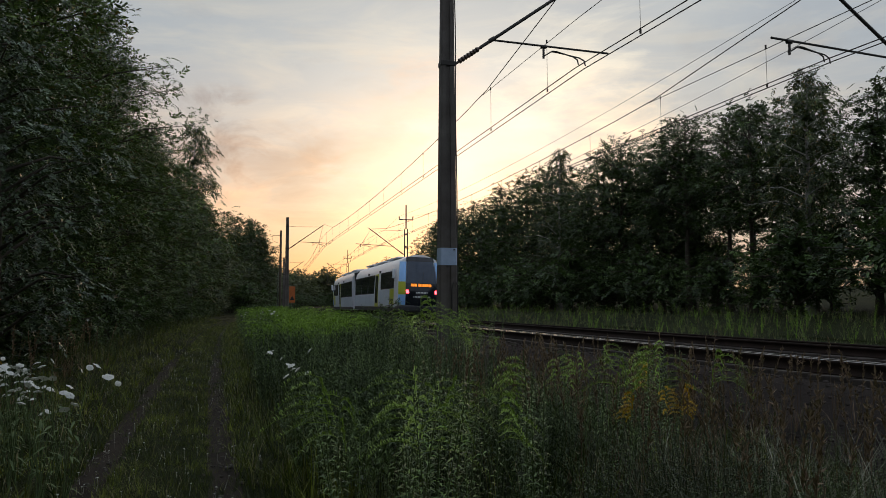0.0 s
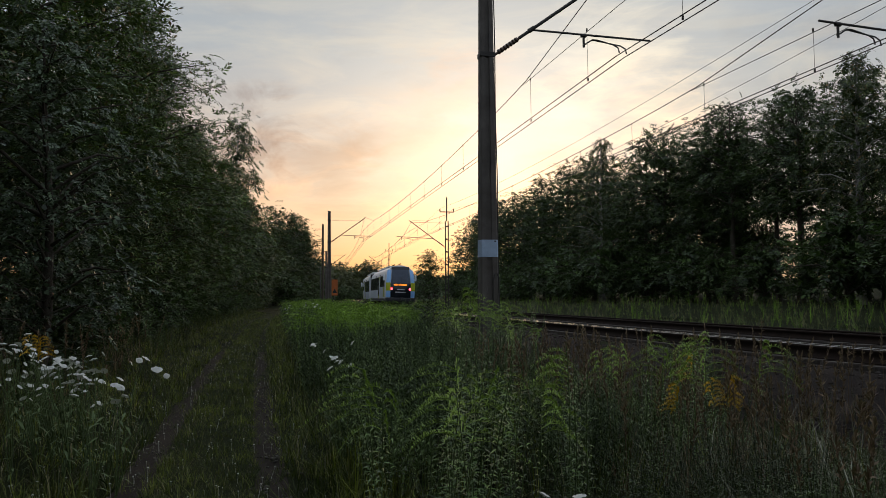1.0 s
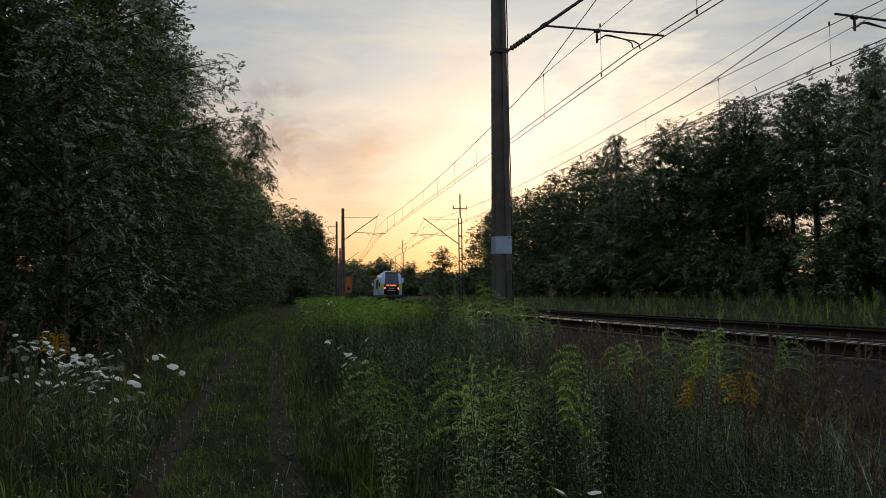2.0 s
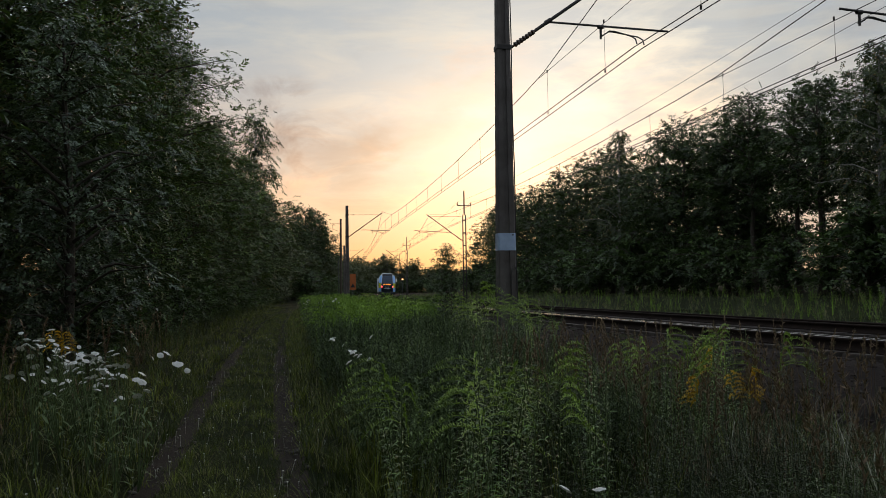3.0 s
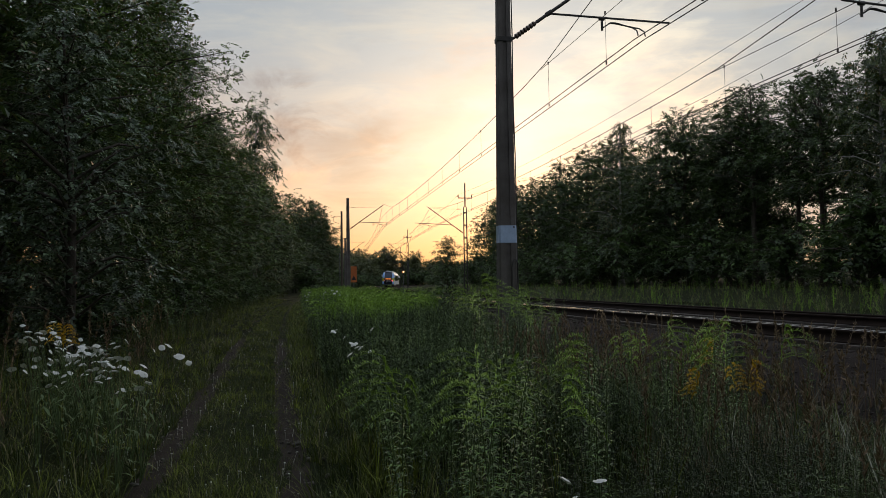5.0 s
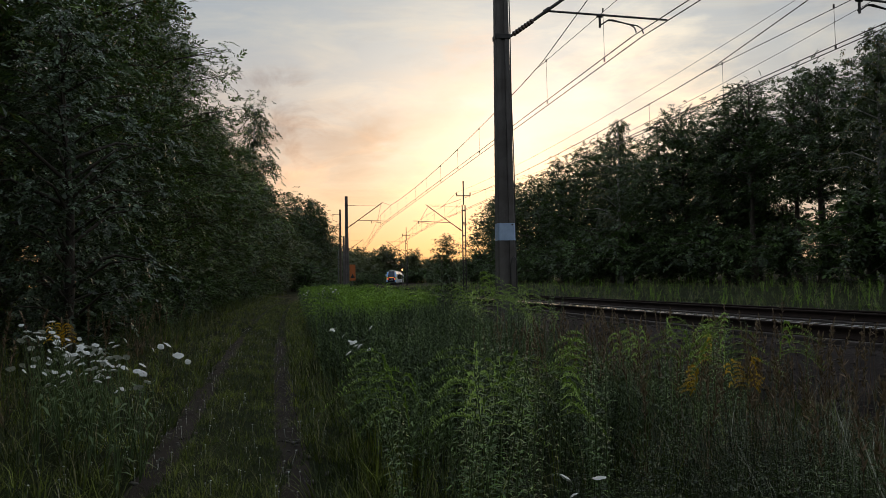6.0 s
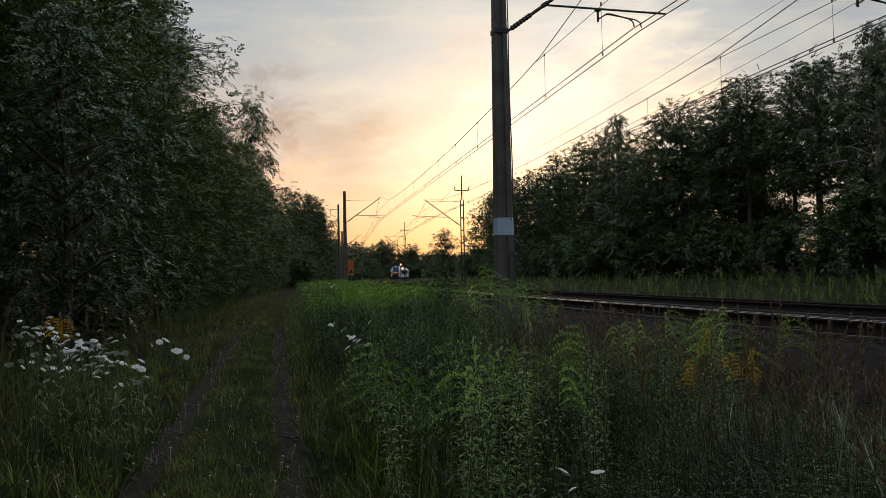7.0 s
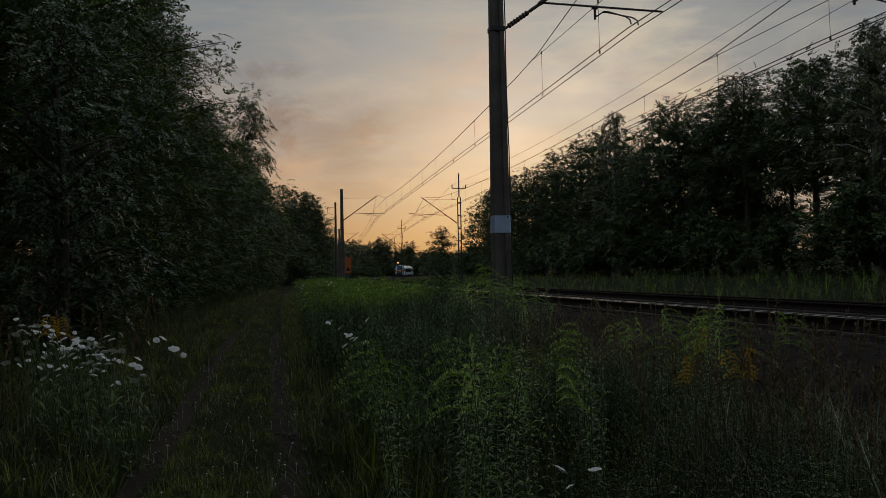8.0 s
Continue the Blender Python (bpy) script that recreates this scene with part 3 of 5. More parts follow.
LEFT_MASTS = [-57.0, 0.67, 55.0, 116.0]
RIGHT_MASTS = [-59.0, -2.5, 52.7, 113.0, 174.0, 236.0]
V_LEFT, V_RIGHT = -3.0, GAP + 3.1
for s in LEFT_MASTS:
    concrete_mast(s, V_LEFT, abs(s) < 5)
for s in RIGHT_MASTS:
    steel_mast(s, V_RIGHT)


def wires(supports, v0, top, heights, tops, drop, name_group):
    """Twin contact wires, a sagging carrier wire with droppers, and the level stitch wire at each mast.
    heights: the contact wire over the rail at each mast; tops: the carrier's height there."""
    for a, b, ha, hb, ca, cb in zip(supports, supports[1:], heights, heights[1:], tops, tops[1:]):
        span = thing("overhead_wire", "thin overhead contact wires with carrier and droppers", "overhead wire", group=name_group)

        edge = 7.2 / (b - a)

        def at(u, z, dv=0.0):
            q = spot(a, v0 + dv) * (1 - u) + spot(b, v0 + dv) * u
            return (float(q[0]), float(q[1]), z)

        def wire_z(u):
            return top + ha * (1 - u) + hb * u

        def carrier(u):
            # steep from each mast down to the stitch clamp, then a shallow sag between the clamps
            return float(np.interp(u, [0, edge, 1 - edge, 1], [ca, ca - drop, cb - drop, cb])) - 1.4 * max(0.0, (u - edge) * (1 - edge - u)) / (1 - 2 * edge) ** 2

        for dv in (-0.1, 0.12):
            part("contact_wire", rod(at(0, wire_z(0), dv), at(1, wire_z(1), dv), 0.012, 5), COPPER, span)
        us = np.linspace(0, 1, 25)
        g = Geo()
        g.tube([at(u, carrier(u)) for u in us], [0.013] * 25, 5)
        part("carrier_wire", g, COPPER, span)
        n = max(4, round((b - a) / 4.6))
        for k in range(n):
            u = (k + 0.42) / n
            high = carrier(u)
            if u < edge:
                high = carrier(edge)
            elif u > 1 - edge:
                high = carrier(1 - edge)
            g = Geo()
            g.tube([at(u, wire_z(u), 0.01), at(u, high)], [0.005, 0.005], 4)
            g.tube([at(u, wire_z(u) - 0.03, 0.01), at(u, wire_z(u) + 0.05, 0.01)], [0.024, 0.024], 5)
            g.tube([at(u, high - 0.05), at(u, high + 0.03)], [0.022, 0.022], 5)
            part("dropper", g, COPPER, span)
        for u0, u1 in ((0.0, edge), (1.0, 1 - edge)):
            part("stitch_wire", rod(at(u0, carrier(u1) - 0.08), at(u1, carrier(u1)), 0.010, 4), COPPER, span)


wires(LEFT_MASTS, 0.1, RAIL_Z, [5.7, 5.95, 5.70, 5.68], [8.7, 9.15, 8.7, 8.65], 1.0, "wires of the near track")
wires(RIGHT_MASTS, GAP + 0.05, RAIL_Z2, [5.6, 5.63, 5.58, 5.58, 5.58, 5.58], [8.1, 8.08, 8.2, 8.2, 8.2, 8.2], 0.7, "wires of the far track")
for dv, ends, sag in ((-0.6, (9.3, 9.62, 9.3, 9.3, 9.3, 9.3), 0.6), (0.6, (9.3, 9.12, 9.3, 9.3, 9.3, 9.3), 0.95)):
    for a, b, za, zb in zip(RIGHT_MASTS, RIGHT_MASTS[1:], ends, ends[1:]):
        g = Geo()
        us = np.linspace(0, 1, 13)
        g.tube([(*(spot(a, V_RIGHT + dv) * (1 - u) + spot(b, V_RIGHT + dv) * u), za * (1 - u) + zb * u - 4 * sag * u * (1 - u)) for u in us], [0.008] * 13, 5)
        tagged(part("feeder_wire", g, COPPER), "thin sagging feeder wire between steel masts", "overhead wire", "feeder wires")

# ---------------------------------------------------------------- trackside things
ORANGE = surface("faded_orange_board", (0.42, 0.10, 0.02), (0.58, 0.16, 0.03), 0.6, 5, 40, 0.1)
BLACK = surface("black_paint", (0.012, 0.012, 0.012), (0.03, 0.03, 0.03), 0.6, 5, 40, 0.1)


def warning_board():
    p = spot(50.0, -2.75)
    ob = thing("warning_board", "upright orange trackside board with a black triangle", "trackside sign", pose(p[0], p[1], 0, 0, 0, heading(50) - 2))
    part("post", rod((0, 0.04, 0.1), (0, 0.04, 3.0), 0.035), STEEL, ob)
    part("board", box(-0.24, 0.24, -0.012, 0.012, 1.75, 3.05, 0.006), ORANGE, ob)
    bm = bmesh.new()
    vs = [bm.verts.new(c) for c in ((-0.19, -0.016, 1.95), (0.19, -0.016, 1.95), (0, -0.016, 2.3))]
    f = bm.faces.new(vs)
    r = bmesh.ops.extrude_face_region(bm, geom=[f])
    bmesh.ops.translate(bm, verts=[v for v in r["geom"] if isinstance(v, bmesh.types.BMVert)], vec=(0, 0.003, 0))
    bmesh.ops.recalc_face_normals(bm, faces=bm.faces)
    part("triangle", bm, BLACK, ob, "black painted triangle")


warning_board()


def line_pole(s, v, h):
    """Wooden pole with three bracket pairs on one side."""
    p = spot(s, v)
    gz = float(ground_z(p[0], p[1]))
    ob = thing("utility_pole", "grey wooden utility pole with side brackets", "utility pole", pose(p[0], p[1], gz, 0, 0, heading(s)), "utility poles")
    part("pole", rod((0, 0, -0.3), (0, 0, h), 0.14, 10, 0.10), WOOD, ob)
    for k in range(3):
        z = h - 0.5 - 1.25 * k
        g = Geo()
        g.tube([(-0.08, 0, z), (-0.75, 0, z), (-0.8, 0, z - 0.05), (-0.8, 0, z - 0.55), (-0.3, 0, z - 0.75)], [0.022] * 5, 6)
        part("bracket", g, DARKSTEEL, ob)


line_pole(66.0, -3.3, 8.8)
REDLAMP = glowing("red_signal_lens", (1.0, 0.34, 0.12), 6.0)


def signal_post(s, v):
    p = spot(s, v)
    gz = float(ground_z(p[0], p[1]))
    ob = thing("railway_signal", "slim railway signal with a lit red lamp", "railway signal", pose(p[0], p[1], gz, 0, 0, heading(s) + 2))
    part("post", rod((0, 0, -0.2), (0, 0, 3.6), 0.06), STEEL, ob)
    part("head", box(-0.16, 0.16, -0.10, 0.05, 2.6, 3.7, 0.03), BLACK, ob)
    g = Geo()
    g.tube([(0, -0.10, 3.15), (0, -0.115, 3.15), (0, -0.118, 3.15)], [0.13, 0.13, 0.01], 12)
    part("lamp", g, REDLAMP, ob, "glowing red lens")


signal_post(125.0, 6.9)


def street_lamp(s, v, h):
    p = spot(s, v)
    gz = float(ground_z(p[0], p[1]))
    ob = thing("street_lamp", "distant curved-arm street lamp post", "street lamp", pose(p[0], p[1], gz, 0, 0, heading(s)))
    g = Geo()
    g.tube([(0, 0, -0.2), (0, 0, h - 0.6), (0.15, 0, h - 0.15), (0.6, 0, h), (1.3, 0, h + 0.1)], [0.08, 0.06, 0.05, 0.045, 0.04], 8)
    part("post", g, STEEL, ob)
    part("lamp_head", box(1.2, 1.8, -0.12, 0.12, h + 0.04, h + 0.18, 0.03), STEEL, ob)


street_lamp(150.0, -5.5, 8.5)

# ---------------------------------------------------------------- the railcar
WHITE = surface("white_train_paint", (0.72, 0.75, 0.78), (0.82, 0.85, 0.88), 0.32, 1.5, 30, 0.03)
SILVER = surface("silver_train_paint", (0.54, 0.62, 0.68), (0.66, 0.73, 0.79), 0.32, 1.5, 30, 0.03)
BLUE = surface("pale_blue_train_paint", (0.26, 0.52, 0.92), (0.36, 0.62, 0.97), 0.30, 1.5, 30, 0.03)
LIME = surface("lime_train_paint", (0.42, 0.46, 0.02), (0.55, 0.58, 0.04), 0.32, 1.5, 30, 0.03)
SKIRT = surface("dark_underframe", (0.018, 0.018, 0.020), (0.045, 0.045, 0.05), 0.6, 4, 30, 0.2)
GLASS = surface("dark_tinted_glass", (0.010, 0.012, 0.016), (0.020, 0.024, 0.030), 0.06, 2, 20, 0.0)
SCREEN = surface("windscreen_glass", (0.020, 0.034, 0.060), (0.035, 0.055, 0.09), 0.08, 2, 20, 0.0)
RUBBER = surface("black_rubber", (0.015, 0.015, 0.015), (0.03, 0.03, 0.03), 0.8, 8, 40, 0.1)
AMBER = glowing("amber_display_dots", (1.0, 0.28, 0.02), 1.2)
TAIL = glowing("red_tail_lens", (1.0, 0.06, 0.08), 7.0)
BARS = surface("pale_lettering_paint", (0.55, 0.55, 0.55), (0.7, 0.7, 0.7), 0.5, 8, 40, 0.0)
HALF, ROOF, FLOOR = 1.43, 3.86, 0.34


def car_ring(top, bottom, half):
    """Cross-section of the car body, from the lower left up over the roof."""
    return [(-half + 0.10, bottom), (-half + 0.02, bottom + 0.25), (-half, 1.0), (-half, 2.0), (-half + 0.03, 2.85), (-half + 0.13, 3.25),
            (-half + 0.38, 3.58), (-half + 0.75, 3.75), (-0.35, top), (0.35, top), (half - 0.75, 3.75), (half - 0.38, 3.58),
            (half - 0.13, 3.25), (half - 0.03, 2.85), (half, 2.0), (half, 1.0), (half - 0.02, bottom + 0.25), (half - 0.10, bottom)]


def end_y(x, z):
    """How far the rounded, raked cab end falls back at x and z."""
    rake = 0.10 * max(0.0, 0.95 - z) + 1.0 * (max(0.0, z - 1.35) / 2.5) ** 1.8
    return rake + 0.34 * (abs(x) / 1.43) ** 2.6


def patch(x0, x1, z0, z1, out=0.012, nx=8, nz=8, shape=None):
    """A panel that follows the cab end, with thickness."""
    g = Geo()
    xs, zs = np.linspace(x0, x1, nx + 1), np.linspace(z0, z1, nz + 1)
    for face, o in ((0, out), (1, -0.02)):
        v = []
        for z in zs:
            for x in xs:
                xx = x * (shape(z) if shape else 1.0)
                v.append((xx, end_y(xx, z) - o, z))
        i, j = np.meshgrid(np.arange(nz), np.arange(nx), indexing="ij")
        w = nx + 1
        f = np.stack([i * w + j, i * w + j + 1, (i + 1) * w + j + 1, (i + 1) * w + j], -1).reshape(-1, 4)
        g.add(v, f if face == 0 else f[:, ::-1])
    return g


def railcar(name_label, length):
    """One car: cab end at y = 0, coupled end at y = length; x across, z up from the rail."""
    ob = thing("railcar", name_label, "train car", group="cars of the train")
    ys = [0.0, 0.5, 1.0, 1.6, length - 0.5]
    g = Geo()
    rows = []
    ring0 = car_ring(ROOF, FLOOR, HALF)
    for k, y in enumerate(ys):
        row = []
        for x, z in ring0:
            pull = [1.0, 0.62, 0.3, 0.0, 0.0][k]
            row.append((x * (1 - 0.05 * pull), (end_y(x, z) if k == 0 else max(y, end_y(x, z) * (1 - 0.08 * (4 - k)) + y * 0.55) if k < 4 else y), z))
        rows.append(row)
    n = len(ring0)
    v = np.array(rows)
    i, j = np.meshgrid(np.arange(len(ys) - 1), np.arange(n), indexing="ij")
    j2 = (j + 1) % n
    g.add(v.reshape(-1, 3), np.stack([i * n + j, (i + 1) * n + j, (i + 1) * n + j2, i * n + j2], -1).reshape(-1, 4))
    # cab end and coupled end, closed in rows from side to side
    for row, flip in ((rows[0], False), (rows[-1], True)):
        m = n // 2
        vv = np.array(row)
        f = [[k, k + 1, n - 2 - k, n - 1 - k] for k in range(m - 1)]
        g.add(vv, [q[::-1] for q in f] if flip else f)
    body = part("body", g, WHITE, ob)
    # cab end
    part("windscreen", patch(-0.94, 0.94, 2.05, 3.42, 0.02, 10, 10, lambda z: 1.0 - 0.10 * max(0, z - 2.0)), SCREEN, ob, "large dark raked windscreen")
    part("upper_fascia", patch(-0.90, 0.90, 3.42, 3.72, 0.018, 8, 4, lambda z: 1.0 - 0.15 * max(0, z - 3.3)), GLASS, ob, "black fascia above the windscreen")
    part("lower_fascia", patch(-0.98, 0.98, 0.60, 2.05, 0.018), GLASS, ob, "black lower cab fascia")
    disp = part("destination_display", patch(-0.74, 0.74, 1.80, 2.08, 0.028, 6, 2), BLACK, ob, "lit amber destination display")
    rg = np.random.RandomState(3)
    x = -0.66
    while x < 0.62:
        w = rg.uniform(0.06, 0.12)
        part("lettering", patch(x, x + w, 1.86, 2.02, 0.034, 2, 1), AMBER, disp)
        x += w + (0.03 if rg.rand() < 0.8 else 0.10)
    for sx in (-1, 1):
        lo, hi = sorted((sx * 0.78, sx * 1.00))
        part("tail_light", patch(lo + 0.04, hi - 0.02, 1.42, 1.64, 0.034, 3, 3), TAIL, ob, "glowing red tail lamp")
        part("headlight", patch(lo + 0.04, hi - 0.04, 1.24, 1.36, 0.030, 3, 3), SCREEN, ob)
        lo, hi = sorted((sx * 0.99, sx * 1.40))
        part("corner_panel", patch(lo, hi, 2.15, 3.4, 0.014, 4, 8, lambda z: 1.0 - 0.07 * max(0, z - 2.0)), BLUE, ob, "pale blue corner pillar")
        part("corner_panel", patch(lo, hi, 1.35, 2.14, 0.014, 4, 6), LIME, ob, "lime green corner panel")
        part("corner_panel", patch(lo, hi, 0.72, 1.34, 0.014, 4, 6), BLUE, ob, "pale blue lower corner")
    for z, w in ((1.44, 0.34), (1.18, 0.52)):
        x = -w
        while x < w - 0.02:
            part("lettering", patch(x, x + 0.06, z, z + 0.09, 0.03, 1, 1), BARS, ob)
            x += 0.09
    part("wiper", Geo_line([(0.05, end_y(0, 2.15) - 0.04, 2.12), (0.12, end_y(0, 2.7) - 0.04, 2.75)], 0.012), RUBBER, ob)
    bm = box(-1.40, 1.40, -0.04, 1.6, 0.30, 0.70, 0.10)
    part("bumper", bm, SKIRT, ob, "dark lower apron")
    part("snow_plough", box(-1.15, 1.15, 0.35, 0.6, 0.14, 0.34, 0.03), SKIRT, ob)
    c = Geo()
    c.tube([(0, 0.35, 0.62), (0, -0.28, 0.62), (0, -0.30, 0.62)], [0.10, 0.10, 0.02], 10)
    part("coupler", c, SKIRT, ob)
    # flanks
    for sx in (-1, 1):
        def slab(nm, y0, y1, z0, z1, mt, out, lb=""):
            lo, hi = sorted((sx * (HALF - 0.06), sx * (HALF + out)))
            return part(nm, box(lo, hi, y0, y1, z0, z1, 0.004), mt, ob, lb)
        def glass(y0, y1, z0=1.50, z1=2.84):
            w = slab("window", y0, y1, z0, z1, RUBBER, 0.006, "dark tinted side window")
            lo, hi = sorted((sx * (HALF + 0.006), sx * (HALF + 0.012)))
            part("pane", box(lo, hi, y0 + 0.05, y1 - 0.05, z0 + 0.05, z1 - 0.05, 0.003), GLASS, w)
        slab("side_panel", 1.7, 3.2, 0.75, 1.72, LIME, 0.004, "lime green flank panel")
        slab("side_panel", 3.25, 7.7, 0.62, 1.70, SILVER, 0.004, "silver blue flank panel")
        slab("side_panel", 9.4, length - 0.6, 0.62, 1.46, SILVER, 0.004, "silver blue flank panel")
        glass(1.75, 6.8, 1.74, 2.86)
        glass(9.55, 12.6)
        glass(12.68, 16.0)
        glass(16.08, length - 0.8)
        for y0 in (7.9,):
            d = slab("door", y0, y0 + 1.3, 0.58, 2.85, LIME, 0.008, "lime green sliding door with dark glass")
            for k in (0, 1):
                lo, hi = sorted((sx * (HALF + 0.008), sx * (HALF + 0.014)))
                part("pane", box(lo, hi, y0 + 0.07 + 0.60 * k, y0 + 0.61 + 0.60 * k, 0.85, 2.75, 0.003), GLASS, d)
        slab("vent", 7.1, 7.6, 2.9, 3.05, SKIRT, 0.0)
        slab("vent", 12.4, 12.8, 2.9, 3.05, SKIRT, 0.0)
        lo, hi = sorted((sx * (HALF + 0.02), sx * (HALF + 0.22)))
        part("mirror", box(lo, hi, 1.15, 1.30, 2.35, 2.95, 0.05), WHITE, ob, "white side mirror housing")
        slab("skirt", 1.8, length - 0.6, 0.30, 0.60, SKIRT, -0.02, "dark underframe skirt")
    for y0, y1, h in ((4.0, 8.0, 0.05), (9.5, 13.5, 0.04), (14.5, 18.0, 0.06)):
        part("roof_unit", box(-0.85, 0.85, y0, y1, 3.80, 3.86 + h, 0.05), WHITE, ob, "pale roof equipment cover")
    for yb in (3.2, length - 2.0):
        bg = part("bogie", box(-1.05, 1.05, yb - 1.5, yb + 1.5, 0.30, 0.55, 0.05), SKIRT, ob)
        for dy in (-1.0, 1.0):
            w = Geo()
            w.tube([(-0.80, yb + dy, 0.42), (-0.79, yb + dy, 0.42), (0.79, yb + dy, 0.42), (0.80, yb + dy, 0.42)], [0.02, 0.42, 0.42, 0.02], 16)
            part("wheelset", w, RAIL, bg)
    part("gangway", box(-1.2, 1.2, length - 0.55, length - 0.02, 0.7, 3.55, 0.06), RUBBER, ob, "black concertina gangway")
    return ob


def Geo_line(pts, r):
    g = Geo()
    g.tube(pts, [r] * len(pts), 6)
    return g


CAR = 20.6
rear_car = railcar("white railcar with lime and pale blue end, red tail lamps", CAR)
front_car = railcar("white leading railcar with lime green panels", CAR)

# ---------------------------------------------------------------- trees
def tree_geo(seed, h, r, n_leaf, leaf, low=0.08, limbs=34, droop=0.25, peak=0.42, spread=0.5, slim=0.5, fill=5.0):
    """Trunk and limbs in one Geo, the leaves in another."""
    rg = np.random.RandomState(seed)
    wood, crown = Geo(), Geo()
    zs = np.linspace(-0.3, h * 0.96, 9)
    sway = np.cumsum(rg.uniform(-0.12, 0.12, (9, 2)), 0) * h / 12
    trunk = np.concatenate([sway, zs[:, None]], 1)
    wood.tube(trunk, np.interp(zs, [-0.3, 0.3, h], [h * 0.024, h * 0.016, 0.02]), 7)
    pts = []
    for k in range(limbs):
        t = low + (0.985 - low) * ((k + rg.rand()) / limbs)
        prof = (t / peak) ** 0.45 if t < peak else max(0.05, (1 - t) / (1 - peak)) ** 0.62
        ln = r * prof * rg.uniform(0.62, 1.18)
        az = k * 2.4 + rg.uniform(-0.5, 0.5)
        a = np.array([np.interp(t * h, zs, trunk[:, 0]), np.interp(t * h, zs, trunk[:, 1]), t * h])
        rise = ln * rg.uniform(0.05, 0.55)
        b = a + np.array([math.cos(az) * ln, math.sin(az) * ln, rise])
        m = (a + b) / 2 + np.array([0, 0, ln * 0.12])
        wood.tube([a, m, b], [0.018 + 0.012 * ln, 0.012 + 0.006 * ln, 0.006], 4)
        n = max(3, int(4 + ln * 3.2))
        for q in range(n):
            u = rg.uniform(0.25, 1.08)
            c = a * (1 - u) ** 2 + 2 * m * u * (1 - u) + b * u * u if u <= 1 else b
            off = np.clip(rg.normal(0, 1, 3), -1.5, 1.5) * np.array([0.26, 0.26, 0.20]) * (0.5 + 0.35 * ln * 0.6)
            e = c + off
            pts.append((*e, rg.uniform(0.6, 1.3)))
            if q % 4 == 0:
                wood.tube([c, e], [0.010, 0.004], 3)
    pts = np.array(pts)
    # sprays: short twigs that carry leaves on both sides
    k = 9
    n = n_leaf // k
    share = rg.choice(len(pts), n, p=pts[:, 3] / pts[:, 3].sum())
    sp = spread * pts[share, 3]
    base = pts[share, :3] + np.clip(rg.normal(0, 1, (n, 3)), -1.6, 1.6) * (sp * np.where(rg.rand(n) < 0.88, 0.46, 0.75))[:, None] * np.array([1, 1, 0.75])
    base[:, 2] = np.maximum(base[:, 2], 0.1)
    out = base.copy()
    out[:, 0] -= np.interp(base[:, 2], zs, trunk[:, 0])
    out[:, 1] -= np.interp(base[:, 2], zs, trunk[:, 1])
    out[:, 2] = 0
    out /= np.linalg.norm(out, axis=1)[:, None] + 1e-6
    way = out + rg.normal(0, 0.6, (n, 3)) + np.array([0, 0, 0.25 - droop])
    way /= np.linalg.norm(way, axis=1)[:, None]
    up = np.array([0, 0, 1.0]) + rg.normal(0, 0.35, (n, 3)) + 0.3 * out
    side = np.cross(way, up)
    side /= np.linalg.norm(side, axis=1)[:, None] + 1e-6
    nor = np.cross(side, way)
    size = leaf * rg.uniform(0.7, 1.25, n)
    # coarse inner clumps that close the heart of the crown
    m = int(fill * 100)
    pick = rg.randint(0, len(pts), m)
    heart = pts[pick, :3] * 1.0
    ax = np.stack([np.interp(heart[:, 2], zs, trunk[:, 0]), np.interp(heart[:, 2], zs, trunk[:, 1])], 1)
    heart[:, :2] = ax + (heart[:, :2] - ax) * rg.uniform(0.1, 0.6, (m, 1))
    heart[:, 2] = np.minimum(heart[:, 2], h * 0.80)
    ln = leaf * rg.uniform(1.2, 1.9, m)
    crown.leaves(heart, rg.normal(0, 1, (m, 3)), rg.normal(0, 1, (m, 3)), ln, ln * 0.75, 0.2, 0.1)
    for q in range(k):
        u = (q + 0.5) / k
        sg = 0.0 if q == k - 1 else (1.0 if q % 2 else -1.0)
        b = base + way * (size * 2.6 * u)[:, None] - np.array([0, 0, 1.0]) * (size * 0.5 * u * u)[:, None]
        w = way * (0.65 if sg else 1.0) + side * sg * 0.8 + rg.normal(0, 0.22, (n, 3))
        ln = size * rg.uniform(0.8, 1.15, n) * (1.05 - 0.25 * u)
        crown.leaves(b, w, nor + rg.normal(0, 0.25, (n, 3)), ln, ln * slim, 0.12, 0.10)
    return wood, crown


def make_tree(seed, label, leaf_mat, bark, category="tree", name="tree", **kw):
    wood, crown = tree_geo(seed, **kw)
    ob = thing(name, label, category)
    part("trunk", wood, bark, ob)
    part("crown", crown, leaf_mat, ob)
    return ob


def plant(kind, s, v, size=1.0, turn=0.0, stretch=1.0):
    p = spot(s, v)
    m = pose(p[0], p[1], float(ground_z(p[0], p[1])), 0, 0, turn) @ Matrix.Diagonal((size, size, size * stretch, 1))
    if not kind["used"]:
        kind["used"] = True
        kind["ob"].matrix_basis = m
        return kind["ob"]
    ob = copy_thing(kind["ob"], Matrix.Identity(4))
    ob.matrix_basis = m
    return ob


def kind_of(*a, **k):
    return {"ob": make_tree(*a, **k), "used": False}


